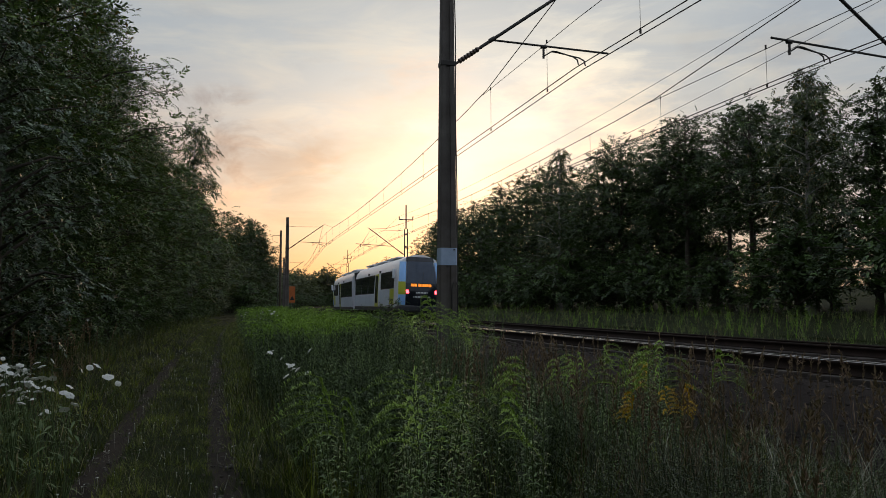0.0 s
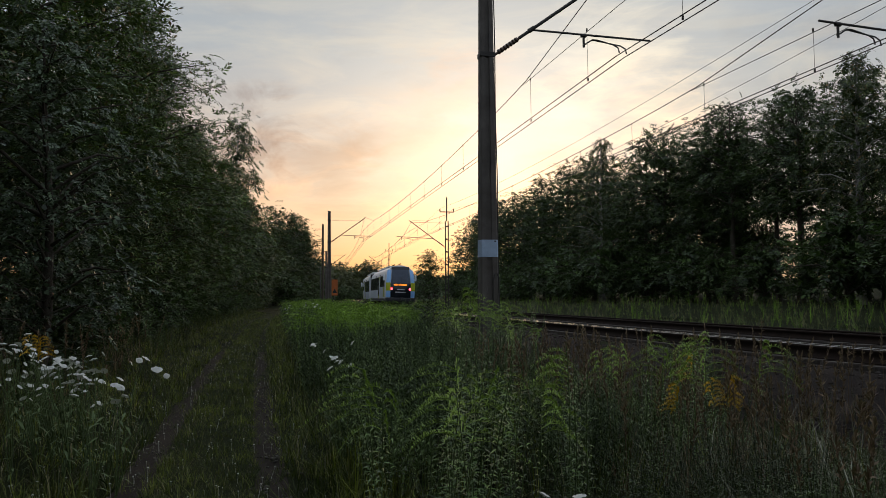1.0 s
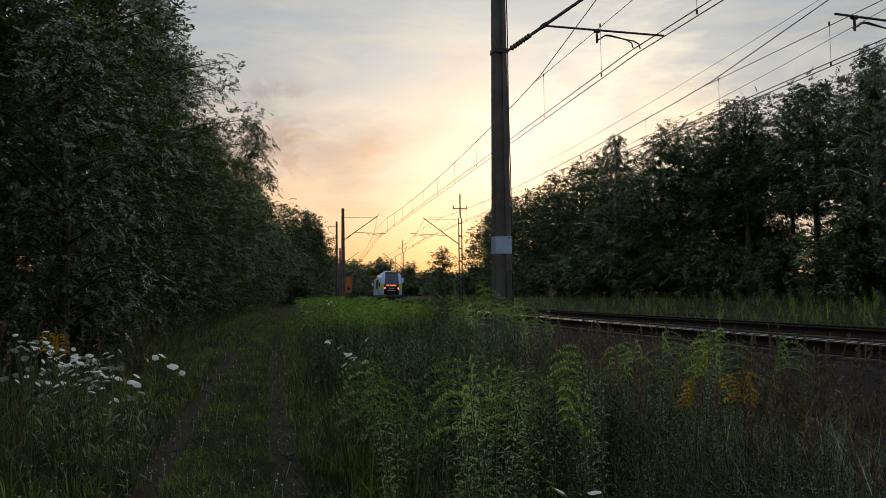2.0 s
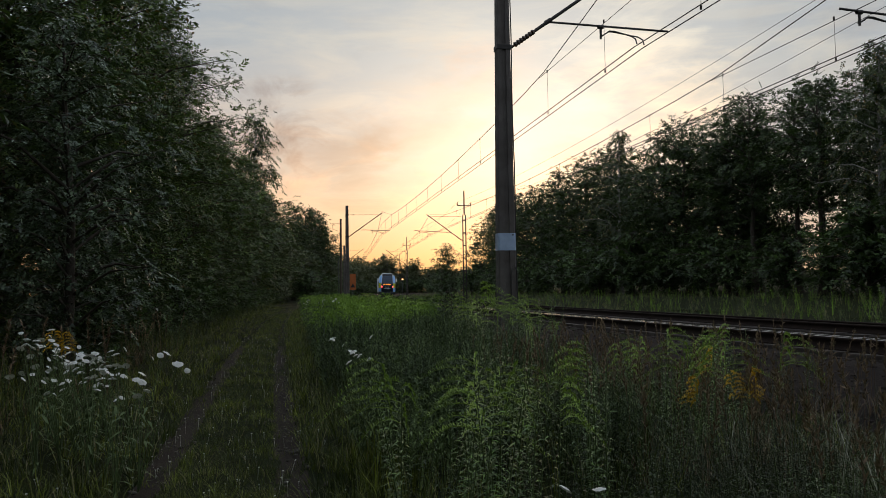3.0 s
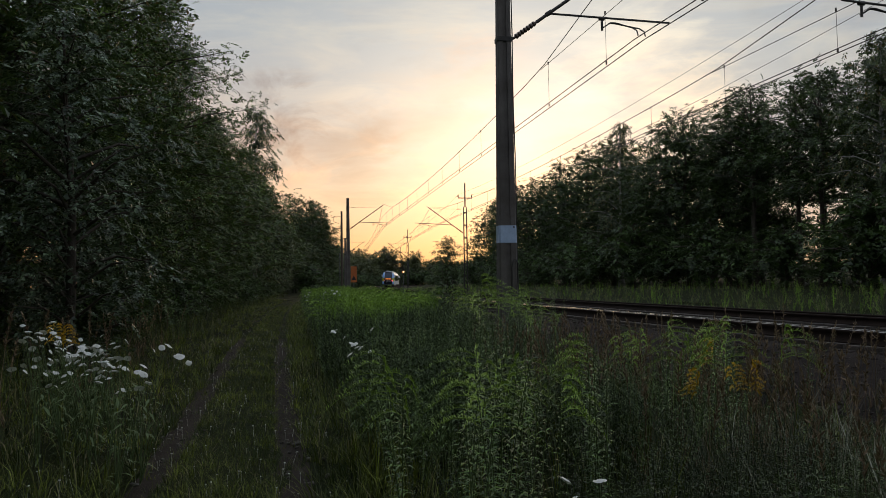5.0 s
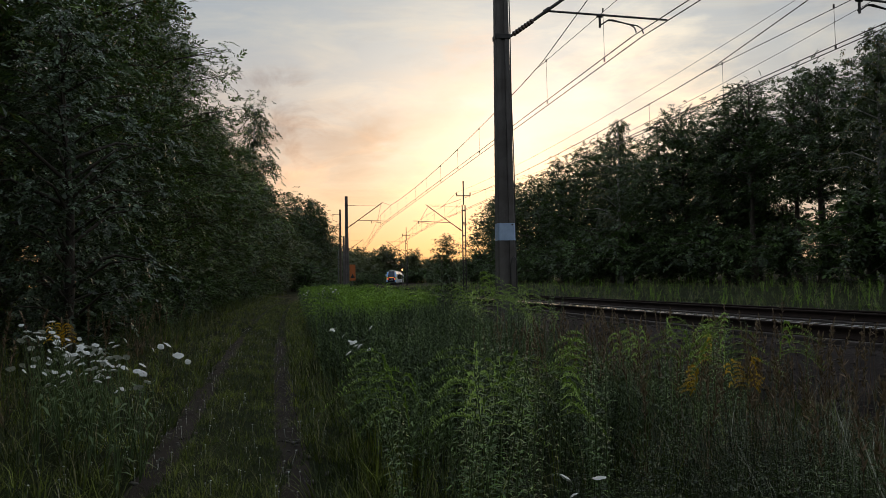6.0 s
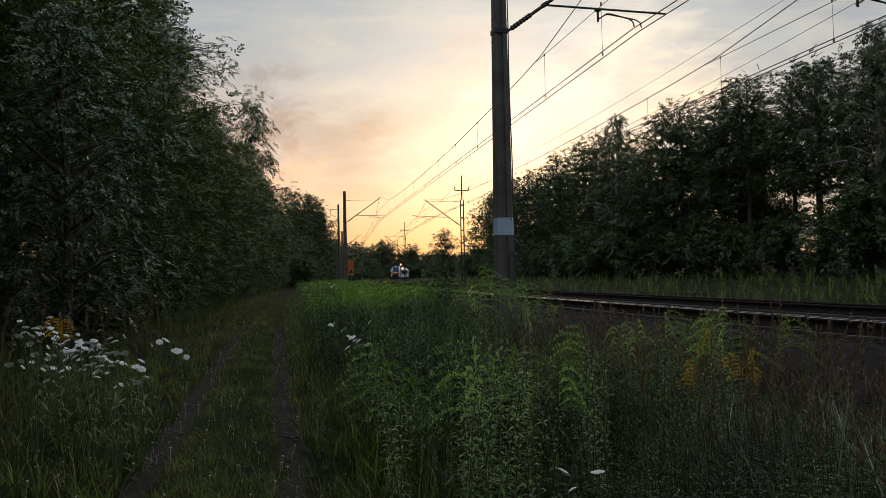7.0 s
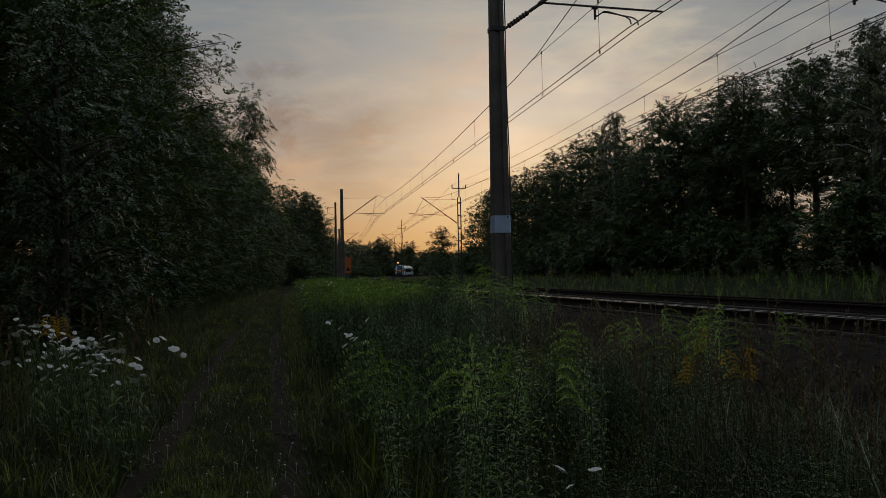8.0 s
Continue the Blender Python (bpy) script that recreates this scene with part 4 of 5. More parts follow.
BIG = kind_of(11, "tall dark broadleaf tree at the wood's edge", L_TREE, BARK, h=15.5, r=4.4, n_leaf=38000, leaf=0.17, low=0.05, limbs=80, spread=0.66, slim=0.42, fill=12)
BIG2 = kind_of(12, "dense broadleaf tree with foliage down to the ground", L_TREE, BARK, h=12.0, r=3.9, n_leaf=24000, leaf=0.175, low=0.02, limbs=66, spread=0.62, slim=0.44, fill=10)
SILVER_TREE = kind_of(13, "young silvery-leaved tree beside the path", L_WILLOW, BARK, h=6.4, r=2.0, n_leaf=20000, leaf=0.078, low=0.04, limbs=52, spread=0.5, droop=0.5, slim=0.6, fill=2)
BIRCH = kind_of(14, "slender birch with drooping twigs", L_BIRCH, BIRCHBARK, h=13.0, r=2.9, n_leaf=10000, leaf=0.19, low=0.12, limbs=50, spread=0.6, droop=1.3, peak=0.4, slim=0.5, fill=2.5)
MID = kind_of(15, "dark broadleaf tree in a trackside row", L_DARK, BARK, h=12.0, r=4.2, n_leaf=19000, leaf=0.20, low=0.04, limbs=60, spread=0.75, slim=0.52, fill=14)
MID2 = kind_of(16, "tall dark poplar-like tree in a trackside row", L_DARK, BARK, h=12.5, r=3.2, n_leaf=15000, leaf=0.205, low=0.08, limbs=54, spread=0.66, peak=0.5, slim=0.52, fill=12)
THIN = kind_of(17, "thin-crowned tree with sky showing through", L_DARK, BARK, h=12.0, r=3.1, n_leaf=9000, leaf=0.19, low=0.36, limbs=46, spread=0.55, peak=0.62, slim=0.5, fill=2.5)
BUSH = kind_of(18, "rounded green bush at the foot of the trees", L_BUSH, BARK, category="bush", name="bush", h=3.6, r=2.4, n_leaf=2600, leaf=0.20, low=0.02, limbs=34, spread=0.55, peak=0.35, slim=0.5, fill=5)
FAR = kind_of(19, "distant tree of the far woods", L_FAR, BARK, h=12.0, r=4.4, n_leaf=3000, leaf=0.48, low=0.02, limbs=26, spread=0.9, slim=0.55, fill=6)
SAPLING = kind_of(20, "small sapling among the trackside weeds", L_BUSH, BARK, category="sapling", name="sapling", h=2.4, r=0.8, n_leaf=1200, leaf=0.12, low=0.1, limbs=20, spread=0.28, fill=0.2)

# left edge of the wood
for kind, s, v, size, turn, st in (
        (BIG, 7.0, -14.6, 1.0, 20, 1.0), (BIG, 15.5, -14.0, 1.0, 140, 1.0), (BIG, 23.0, -13.6, 1.0, 260, 1.0),
        (BIG2, -2.0, -15.2, 1.05, 70, 1.05), (BIG2, 3.0, -13.6, 0.75, 170, 1.0), (BIG2, 11.5, -12.8, 0.72, 200, 1.0), (BIG2, 19.0, -12.4, 0.78, 20, 1.0),
        (BIG, 31.0, -13.8, 0.98, 80, 1.0), (BIG2, 27.0, -12.2, 0.8, 320, 1.0), (BIG2, 37.0, -12.6, 1.0, 110, 1.05), (BIG2, 45.0, -12.4, 1.0, 15, 1.1),
        (BIG2, 54.0, -12.2, 1.05, 240, 1.05), (BIRCH, 62.0, -11.7, 1.42, 10, 1.0), (BIG2, 70.0, -11.8, 1.05, 115, 1.0), (BIG2, 80.0, -12.0, 1.0, 300, 1.0),
        (SILVER_TREE, -0.8, -11.3, 1.0, 45, 1.0), (SILVER_TREE, 2.4, -11.9, 0.85, 200, 1.0), (SILVER_TREE, -4.2, -12.6, 0.8, 120, 1.0),
        (MID2, 128.0, -12.2, 1.35, 200, 1.0), (MID2, 148.0, -11.4, 1.5, 300, 1.0), (BIRCH, 156.0, -10.9, 1.5, 300, 1.0), (MID2, 160.0, -11.0, 1.5, 60, 1.0), (MID2, 172.0, -11.4, 1.35, 60, 1.0)):
    plant(kind, s, v, size, turn, st)
rt = np.random.RandomState(31)
for s in np.arange(-4, 60, 8.0):
    plant(MID2, s + rt.uniform(-1.5, 1.5), -20 + rt.uniform(-1.5, 1.5), rt.uniform(1.05, 1.3), rt.uniform(0, 360))
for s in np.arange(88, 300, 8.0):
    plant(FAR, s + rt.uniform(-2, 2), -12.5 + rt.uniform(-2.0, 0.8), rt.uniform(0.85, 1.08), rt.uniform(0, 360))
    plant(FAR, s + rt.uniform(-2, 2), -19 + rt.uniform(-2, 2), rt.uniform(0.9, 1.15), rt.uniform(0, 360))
for s in np.arange(2, 90, 4.5):
    plant(BUSH, s + rt.uniform(-1, 1), -11.4 + rt.uniform(-0.6, 0.3), rt.uniform(0.4, 0.7), rt.uniform(0, 360))
# right row beyond the far track
for kind, s, v, size in (
        (MID, 101.7, 19.0, 1.0), (MID, 94.0, 19.5, 1.02), (MID2, 87.0, 19.0, 1.06), (MID, 79.0, 19.5, 1.0), (MID, 71.0, 19.0, 1.0), (MID2, 64.0, 19.5, 1.02),
        (MID, 57.0, 19.5, 1.08), (MID, 51.0, 20.0, 1.05), (BIRCH, 45.6, 18.6, 1.03), (MID, 40.5, 20.0, 0.98), (MID, 35.4, 19.5, 1.0), (MID2, 31.5, 20.0, 0.95),
        (THIN, 27.6, 19.6, 1.0), (MID2, 29.8, 21.4, 0.95), (THIN, 24.4, 20.4, 0.95), (THIN, 21.2, 19.6, 0.93), (BIRCH, 15.6, 18.6, 0.88), (THIN, 18.2, 21.0, 0.95), (THIN, 25.8, 23.0, 1.0), (THIN, 22.6, 23.6, 1.0), (MID2, 12.6, 19.6, 0.82),
        (MID2, 9.5, 20.5, 0.82), (MID2, 6.0, 19.6, 0.85), (MID2, 1.0, 20.5, 0.86), (MID, -5.0, 20.0, 0.85)):
    plant(kind, s, v, size, rt.uniform(0, 360))
for s in np.arange(-8, 100, 9.0):
    if 14 < s < 34:
        continue
    plant(MID2, s + rt.uniform(-1.5, 1.5), 25.5 + rt.uniform(-1.5, 1.5), rt.uniform(0.88, 0.98), rt.uniform(0, 360))
for s in np.arange(-12, 100, 4.2):
    plant(BUSH, s + rt.uniform(-1.0, 1.0), 17.0 + rt.uniform(-1.2, 1.0), rt.uniform(0.75, 0.95) if 14 < s < 30 else rt.uniform(0.9, 1.4), rt.uniform(0, 360))
for s in np.arange(-12, 110, 4.4):
    plant(BUSH, s + rt.uniform(-1.0, 1.0), 22.5 + rt.uniform(-1.2, 1.0), rt.uniform(1.15, 1.4) if 12 < s < 36 else rt.uniform(1.1, 1.5), rt.uniform(0, 360))
# small round tree and growth beyond the far mast, and the woods that close the view
plant(MID, 96.0, 11.6, 0.60, 40)
for s in np.arange(80, 300, 9.0):
    plant(BUSH, s, 14.5 + rt.uniform(-1.0, 2.5), rt.uniform(0.5, 0.9), rt.uniform(0, 360))
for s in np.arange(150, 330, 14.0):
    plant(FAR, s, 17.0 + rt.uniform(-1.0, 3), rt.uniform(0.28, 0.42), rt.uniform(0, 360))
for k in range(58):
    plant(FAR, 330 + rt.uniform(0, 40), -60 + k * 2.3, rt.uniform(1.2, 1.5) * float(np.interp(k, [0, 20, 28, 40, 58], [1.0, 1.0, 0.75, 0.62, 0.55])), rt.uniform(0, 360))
for k in range(22):
    plant(BUSH, 345 + rt.uniform(0, 6), -26 + k * 3.0, rt.uniform(2.1, 2.6), rt.uniform(0, 360))
for k in range(30):
    plant(BUSH, 318 + rt.uniform(0, 8), -40 + k * 3.0, rt.uniform(1.5, 2.1), rt.uniform(0, 360))
for s in np.arange(112, 320, 11.0):
    plant(BUSH, s + rt.uniform(-2, 2), -9.5 + rt.uniform(-1.0, 0.6), rt.uniform(1.0, 1.6), rt.uniform(0, 360))
# unseen trees added across the path behind the camera to block eastern sky light
for k in range(16):
    plant(FAR, -26 - rt.uniform(0, 8), -34 + k * 2.3, rt.uniform(1.2, 1.5), rt.uniform(0, 360))
for s in np.arange(-24, -15, 3.6):
    plant(FAR, s, -16.5 + rt.uniform(-1.0, 0.5), rt.uniform(1.1, 1.3), rt.uniform(0, 360))
plant(SAPLING, 5.2, -3.2, 0.62, 0)
plant(SAPLING, 77.0, 8.6, 1.5, 70)

# ---------------------------------------------------------------- weeds
def goldenrod_geo(seed, h, plume=6, long=0.27):
    rg = np.random.RandomState(seed)
    stem, foliage, top = Geo(), Geo(), Geo()
    bend = rg.uniform(-0.12, 0.12, 2)
    lean_to = rg.uniform(0, 6.3)
    zs = np.linspace(0, h, 6)
    line = np.stack([bend[0] * (zs / h) ** 2 * h, bend[1] * (zs / h) ** 2 * h, zs], 1)
    stem.tube(line, np.linspace(0.006, 0.002, 6), 4)
    n = 74
    t = np.linspace(0.12, 0.97, n)
    az = np.arange(n) * 2.4 + rg.uniform(-0.3, 0.3, n)
    base = np.stack([np.interp(t * h, zs, line[:, k]) for k in range(3)], 1)
    way = np.stack([np.cos(az), np.sin(az), rg.uniform(0.1, 0.7, n) * 0.8], 1)
    ln = (0.115 - 0.06 * t) * rg.uniform(0.8, 1.25, n)
    foliage.leaves(base, way, np.tile([0, 0, 1.0], (n, 1)) + rg.normal(0, 0.2, (n, 3)), ln, ln * 0.145, 0.2, 0.25)
    if plume:
        for k in range(plume):
            u = 0.74 + 0.25 * k / plume
            a0 = lean_to + (1.0 if k % 2 else -1.0) * rg.uniform(0.3, 1.3)
            p0 = np.array([np.interp(u * h, zs, line[:, q]) for q in range(3)])
            L = long * (1.25 - 0.6 * (k / plume)) * rg.uniform(0.8, 1.2)
            d = np.array([math.cos(a0), math.sin(a0), 0])
            arc = [p0 + d * L * q + np.array([0, 0, 1]) * L * (0.55 * q - 0.75 * q * q) for q in np.linspace(0, 1, 5)]
            top.tube(arc, [0.003, 0.0025, 0.002, 0.0015, 0.001], 3)
            m = 24
            q = np.linspace(0.12, 1, m)
            b = np.stack([np.interp(q, np.linspace(0, 1, 5), np.array(arc)[:, c]) for c in range(3)], 1)
            w = np.tile(d * 0.5, (m, 1)) + rg.normal(0, 0.25, (m, 3)) + np.array([0, 0, 0.8])
            top.leaves(b, w, np.tile([0, 0, 1.0], (m, 1)), 0.034 * rg.uniform(0.7, 1.2, m), 0.010, 0.1, 0.1)
    return stem, foliage, top


def weed_geo(seed, h, n=70, leaf=0.07):
    """Bushy weed: several side shoots with small leaves."""
    rg = np.random.RandomState(seed)
    g = Geo()
    for k in range(5):
        a, tilt = rg.uniform(0, 6.3), rg.uniform(0.0, 0.35)
        hh = h * rg.uniform(0.6, 1.0)
        zs = np.linspace(0, hh, 4)
        line = np.stack([np.cos(a) * tilt * zs, np.sin(a) * tilt * zs, zs], 1)
        g.tube(line, np.linspace(0.005, 0.0015, 4), 3)
        m = n // 5
        t = rg.uniform(0.15, 1.0, m)
        base = np.stack([np.interp(t * hh, zs, line[:, c]) for c in range(3)], 1)
        way = rg.normal(0, 1, (m, 3)) * np.array([1, 1, 0.4]) + np.array([0, 0, 0.45])
        ln = leaf * rg.uniform(0.6, 1.3, m)
        g.leaves(base, way, np.array([0, 0, 1.0]) + rg.normal(0, 0.3, (m, 3)), ln, ln * 0.24, 0.15, 0.15)
    return g


def tuft_geo(seed, n, h, width=0.006, spread=0.08):
    rg = np.random.RandomState(seed)
    g = Geo()
    a = rg.uniform(0, 6.3, n)
    base = np.stack([np.cos(a) * spread * rg.rand(n), np.sin(a) * spread * rg.rand(n), np.zeros(n)], 1)
    g.ribbons(base, np.stack([np.cos(a), np.sin(a), np.zeros(n)], 1), h * rg.uniform(0.5, 1.1, n), width * rg.uniform(0.7, 1.4, n), rg.uniform(0.1, 1.0, n), 3 if h > 0.5 else 2)
    return g


def dry_stalk_geo(seed, h):
    """Dry reddish stalk with a dense ragged seed head."""
    rg = np.random.RandomState(seed)
    g = Geo()
    b = rg.uniform(-0.12, 0.12, 2)
    zs = np.linspace(0, h, 5)
    line = np.stack([b[0] * zs * zs / h, b[1] * zs * zs / h, zs], 1)
    g.tube(line, np.linspace(0.004, 0.0015, 5), 3)
    n = 46
    t = rg.uniform(0.62, 1.0, n)
    base = np.stack([np.interp(t * h, zs, line[:, c]) for c in range(3)], 1)
    way = rg.normal(0, 0.45, (n, 3)) + np.array([0, 0, 1.0])
    g.leaves(base, way, rg.normal(0, 1, (n, 3)), 0.05 * rg.uniform(0.6, 1.3, n), 0.013, 0.2, 0.0)
    m = 7
    a = rg.uniform(0, 6.3, m)
    g.ribbons(np.zeros((m, 3)), np.stack([np.cos(a), np.sin(a), np.zeros(m)], 1), h * rg.uniform(0.3, 0.6, m), 0.008, rg.uniform(0.3, 0.9, m))
    return g


def mugwort_geo(seed, h, stems=3, n=46):
    """Grey-green upright stems with narrow leaves that shorten into a budding spike."""
    rg = np.random.RandomState(seed)
    g = Geo()
    for k in range(stems):
        a, tilt = rg.uniform(0, 6.3), rg.uniform(0.02, 0.2)
        hh = h * rg.uniform(0.7, 1.0)
        zs = np.linspace(0, hh, 4)
        line = np.stack([np.cos(a) * tilt * zs, np.sin(a) * tilt * zs, zs], 1)
        g.tube(line, np.linspace(0.0045, 0.0012, 4), 3)
        t = np.sqrt(rg.uniform(0.06, 1.0, n))
        base = np.stack([np.interp(t * hh, zs, line[:, c]) for c in range(3)], 1)
        az = rg.uniform(0, 6.3, n)
        way = np.stack([np.cos(az), np.sin(az), rg.uniform(0.3, 1.5, n)], 1)
        ln = np.interp(t, [0.2, 0.7, 0.9, 1.0], [0.06, 0.05, 0.032, 0.02]) * rg.uniform(0.7, 1.25, n)
        g.leaves(base, way, np.array([0, 0, 1.0]) + rg.normal(0, 0.3, (n, 3)), ln, ln * 0.26, 0.2, 0.12)
    return g


def herb_geo(seed, h, stems=4, pairs=15):
    """Low leafy herb: opposite pairs of small pointed leaves up each stem."""
    rg = np.random.RandomState(seed)
    g = Geo()
    for k in range(stems):
        a, tilt = rg.uniform(0, 6.3), rg.uniform(0.05, 0.32)
        hh = h * rg.uniform(0.65, 1.0)
        zs = np.linspace(0, hh, 4)
        line = np.stack([np.cos(a) * tilt * zs, np.sin(a) * tilt * zs, zs], 1)
        g.tube(line, np.linspace(0.004, 0.0012, 4), 3)
        t = np.repeat(np.linspace(0.25, 1.0, pairs), 2)
        m = len(t)
        base = np.stack([np.interp(t * hh, zs, line[:, c]) for c in range(3)], 1)
        az = np.repeat(np.arange(pairs) * 1.57, 2) + np.tile([0.0, math.pi], pairs) + rg.uniform(-0.4, 0.4, m)
        way = np.stack([np.cos(az), np.sin(az), rg.uniform(0.0, 0.7, m)], 1)
        ln = np.interp(t, [0.25, 0.8, 1.0], [0.045, 0.038, 0.018]) * rg.uniform(0.7, 1.25, m)
        g.leaves(base, way, np.array([0, 0, 1.0]) + rg.normal(0, 0.2, (m, 3)), ln, ln * 0.40, 0.15, 0.2)
    return g


def clear_of_camera(p, keep=2.2):
    return (np.hypot(p[:, 0], p[:, 1]) > keep)


def field(name, label, material, templates, s_range, v_range, n, sizes, seed, pull=1.0, lean=0.12, patchy=0.0, sink=0.02):
    """One mass of plants, thicker towards the near end of the stretch."""
    rg = np.random.RandomState(seed)
    s = s_range[0] + (s_range[1] - s_range[0]) * rg.rand(n) ** pull
    v = rg.uniform(v_range[0], v_range[1], n)
    if patchy:
        w = 0.5 + 0.5 * np.sin(s * 0.9 + 2.1 * np.sin(v * 1.3)) * np.cos(v * 1.7 + 0.7 * np.sin(s * 0.6))
        ok = rg.rand(n) < (1 - patchy) + patchy * w
        s, v, w = s[ok], v[ok], w[ok]
    else:
        w = np.full(n, 0.5)
    p = on_ground(s, v, sink)
    ok = clear_of_camera(p)
    p, w = p[ok], w[ok]
    g = Geo()
    pick = rg.randint(0, len(templates), len(p))
    for k, t in enumerate(templates):
        q = p[pick == k]
        g.scatter(t, q, rg.uniform(0, 6.3, len(q)), rg.uniform(sizes[0], sizes[1], len(q)) * (0.8 + 0.4 * w[pick == k]), rg.normal(0, lean, (len(q), 2)))
    ob = part(name, g, material)
    return tagged(ob, label, name.replace("_", " "), kind="stuff")


def bed(name, label, material, templates, x_range, y_range, n, sizes, seed, lean=0.1, v_range=(-7.0, -2.5), clump=0.0):
    """A bed of plants over a stretch of the meadow; clump draws them together in bunches."""
    rg = np.random.RandomState(seed)
    q = np.stack([rg.uniform(*x_range, n), rg.uniform(*y_range, n)], 1)
    if clump:
        hubs = np.stack([rg.uniform(*x_range, max(3, n // 9)), rg.uniform(*y_range, max(3, n // 9))], 1)
        q = q * (1 - clump) + hubs[rg.randint(0, len(hubs), n)] * clump
    s, v = track_coords(q[:, 0], q[:, 1])
    ok = (v > v_range[0]) & (v < v_range[1]) & clear_of_camera(q, 2.3)
    p = np.concatenate([q, ground_z(q[:, 0], q[:, 1])[:, None] - 0.02], 1)[ok]
    # plants stay lower towards the stones of the track
    low = np.interp(v[ok], [-5.0, -2.5], [1.0, 0.6])
    g = Geo()
    pick = rg.randint(0, len(templates), len(p))
    for k, tm in enumerate(templates):
        w = pick == k
        g.scatter(tm, p[w], rg.uniform(0, 6.3, w.sum()), rg.uniform(sizes[0], sizes[1], w.sum()) * low[w], rg.normal(0, lean, (w.sum(), 2)))
    return tagged(part(name, g, material), label, name.replace("_", " "), kind="stuff")


MUGWORT = [mugwort_geo(140 + k, 1.0) for k in range(4)]
HERBS = [herb_geo(150 + k, 1.0) for k in range(4)]
ARCHING = [tuft_geo(160 + k, 8, 1.0, 0.007, 0.12) for k in range(4)]
TUFTS = [tuft_geo(40 + k, 9, 0.32, 0.008) for k in range(4)]
TALL = [tuft_geo(50 + k, 9, 0.85, 0.010, 0.10) for k in range(4)]
WEEDS = [weed_geo(60 + k, 0.9, 80, 0.06) for k in range(4)]
DRY = [dry_stalk_geo(70 + k, 0.95) for k in range(4)]
SPECK = Geo()
SPECK.tube([(0, 0, 0), (0.01, 0, 0.12)], [0.0015, 0.001], 3)
for turn in (0.0, 1.05, 2.1):
    SPECK.leaves([(0.01 - 0.010 * math.cos(turn), -0.010 * math.sin(turn), 0.118)], [(math.cos(turn), math.sin(turn), 0.25)], [(0, 0.2, 1.0)], 0.02, 0.014, 0.2)

field("grass", "short meadow grass between and beside the wheel ruts", L_GRASS, TUFTS, (-12, 45), (-8.66, -7.74), 4600, (0.28, 0.62), 101, 1.8)
field("grass", "grass creeping into the wheel ruts", L_GRASS, TUFTS, (-13, 60), (-9.05, -7.4), 2000, (0.25, 0.6), 119, 1.5, patchy=0.9)
field("grass", "short meadow grass beside the path", L_GRASS, TUFTS, (-12, 70), (-10.8, -8.90), 3000, (0.4, 1.2), 102, 2.0)
field("grass", "low grass along the edge of the weeds", L_GRASS, TUFTS, (-13, 70), (-7.50, -6.6), 2400, (0.4, 1.2), 103, 2.0)
field("tall_grass", "tall uncut grass under the trees", L_GRASS, TALL, (-12, 90), (-13.5, -10.4), 1500, (0.5, 1.0), 104, 1.8)
field("weeds", "leafy weeds at the wood's edge", L_WEED, WEEDS, (-12, 60), (-12.6, -10.2), 450, (0.5, 1.1), 107, 1.6)
bed("weeds", "dark low herbs between the taller weeds", L_WEED, HERBS, (-3.0, 5.0), (4.0, 20.0), 460, (0.5, 0.8), 201)
bed("weeds", "leafy herbs with small paired leaves", L_WEED, HERBS, (-0.5, 1.9), (2.5, 3.7), 84, (0.68, 0.92), 202, clump=0.6)
bed("weeds", "low leafy herbs under dry stalks", L_WEED, HERBS, (0.4, 3.2), (3.6, 5.6), 130, (0.55, 0.82), 203, clump=0.6)
bed("mugwort", "grey-green mugwort in upright bunches", L_MUG, MUGWORT, (-1.9, 0.5), (5.6, 9.0), 210, (0.95, 1.15), 204, clump=0.55)
bed("mugwort", "grey-green mugwort along the path", L_MUG, MUGWORT, (-4.2, 0.5), (9.0, 18.0), 420, (1.05, 1.3), 205, clump=0.5)
bed("mugwort", "dark mugwort beside the goldenrod", L_MUG, MUGWORT, (0.2, 2.0), (5.2, 9.0), 110, (0.74, 0.95), 206, clump=0.55)
bed("mugwort", "mugwort along the foot of the ballast", L_MUG, MUGWORT, (-3.0, 3.0), (9.0, 20.0), 190, (0.75, 1.05), 207, clump=0.5)
field("mugwort", "mugwort in a long trackside belt", L_MUG, MUGWORT, (4, 70), (-6.8, -2.9), 820, (1.1, 1.42), 208, 1.6)
bed("tall_grass", "green grass among the trackside weeds", L_GRASS, TALL, (-2.6, 4.5), (3.2, 14.0), 300, (0.5, 0.9), 209, clump=0.4)
bed("tall_grass", "dark grass along the edge of the path", L_GRASS, TALL, (-3.8, -0.2), (3.0, 14.0), 260, (0.5, 0.8), 210, v_range=(-7.25, -6.2))
bed("pale_grass", "pale arching grass with drooping tips", L_PALE, ARCHING, (1.1, 3.6), (3.6, 6.4), 95, (0.7, 0.98), 211, 0.2, clump=0.3)
field("tall_grass", "tall grass along the line", L_GRASS, TALL, (5, 90), (-6.7, -2.9), 520, (0.75, 1.15), 113, 1.6)
field("seed_grass", "feathery grass stalks at the wood's edge", L_DRY, DRY, (-6.5, 6), (-11.6, -10.2), 46, (0.9, 1.35), 117, 1.0)
field("meadow_flowers", "tiny white clover heads in the path grass", L_WHITE, [SPECK], (-11, 14), (-9.6, -7.2), 420, (0.6, 1.3), 118, 1.5)
field("meadow", "pale grass slope beyond the far track", L_MEADOW, TALL, (-14, 110), (6.4, 17.0), 3600, (0.34, 0.66), 109, 1.2)
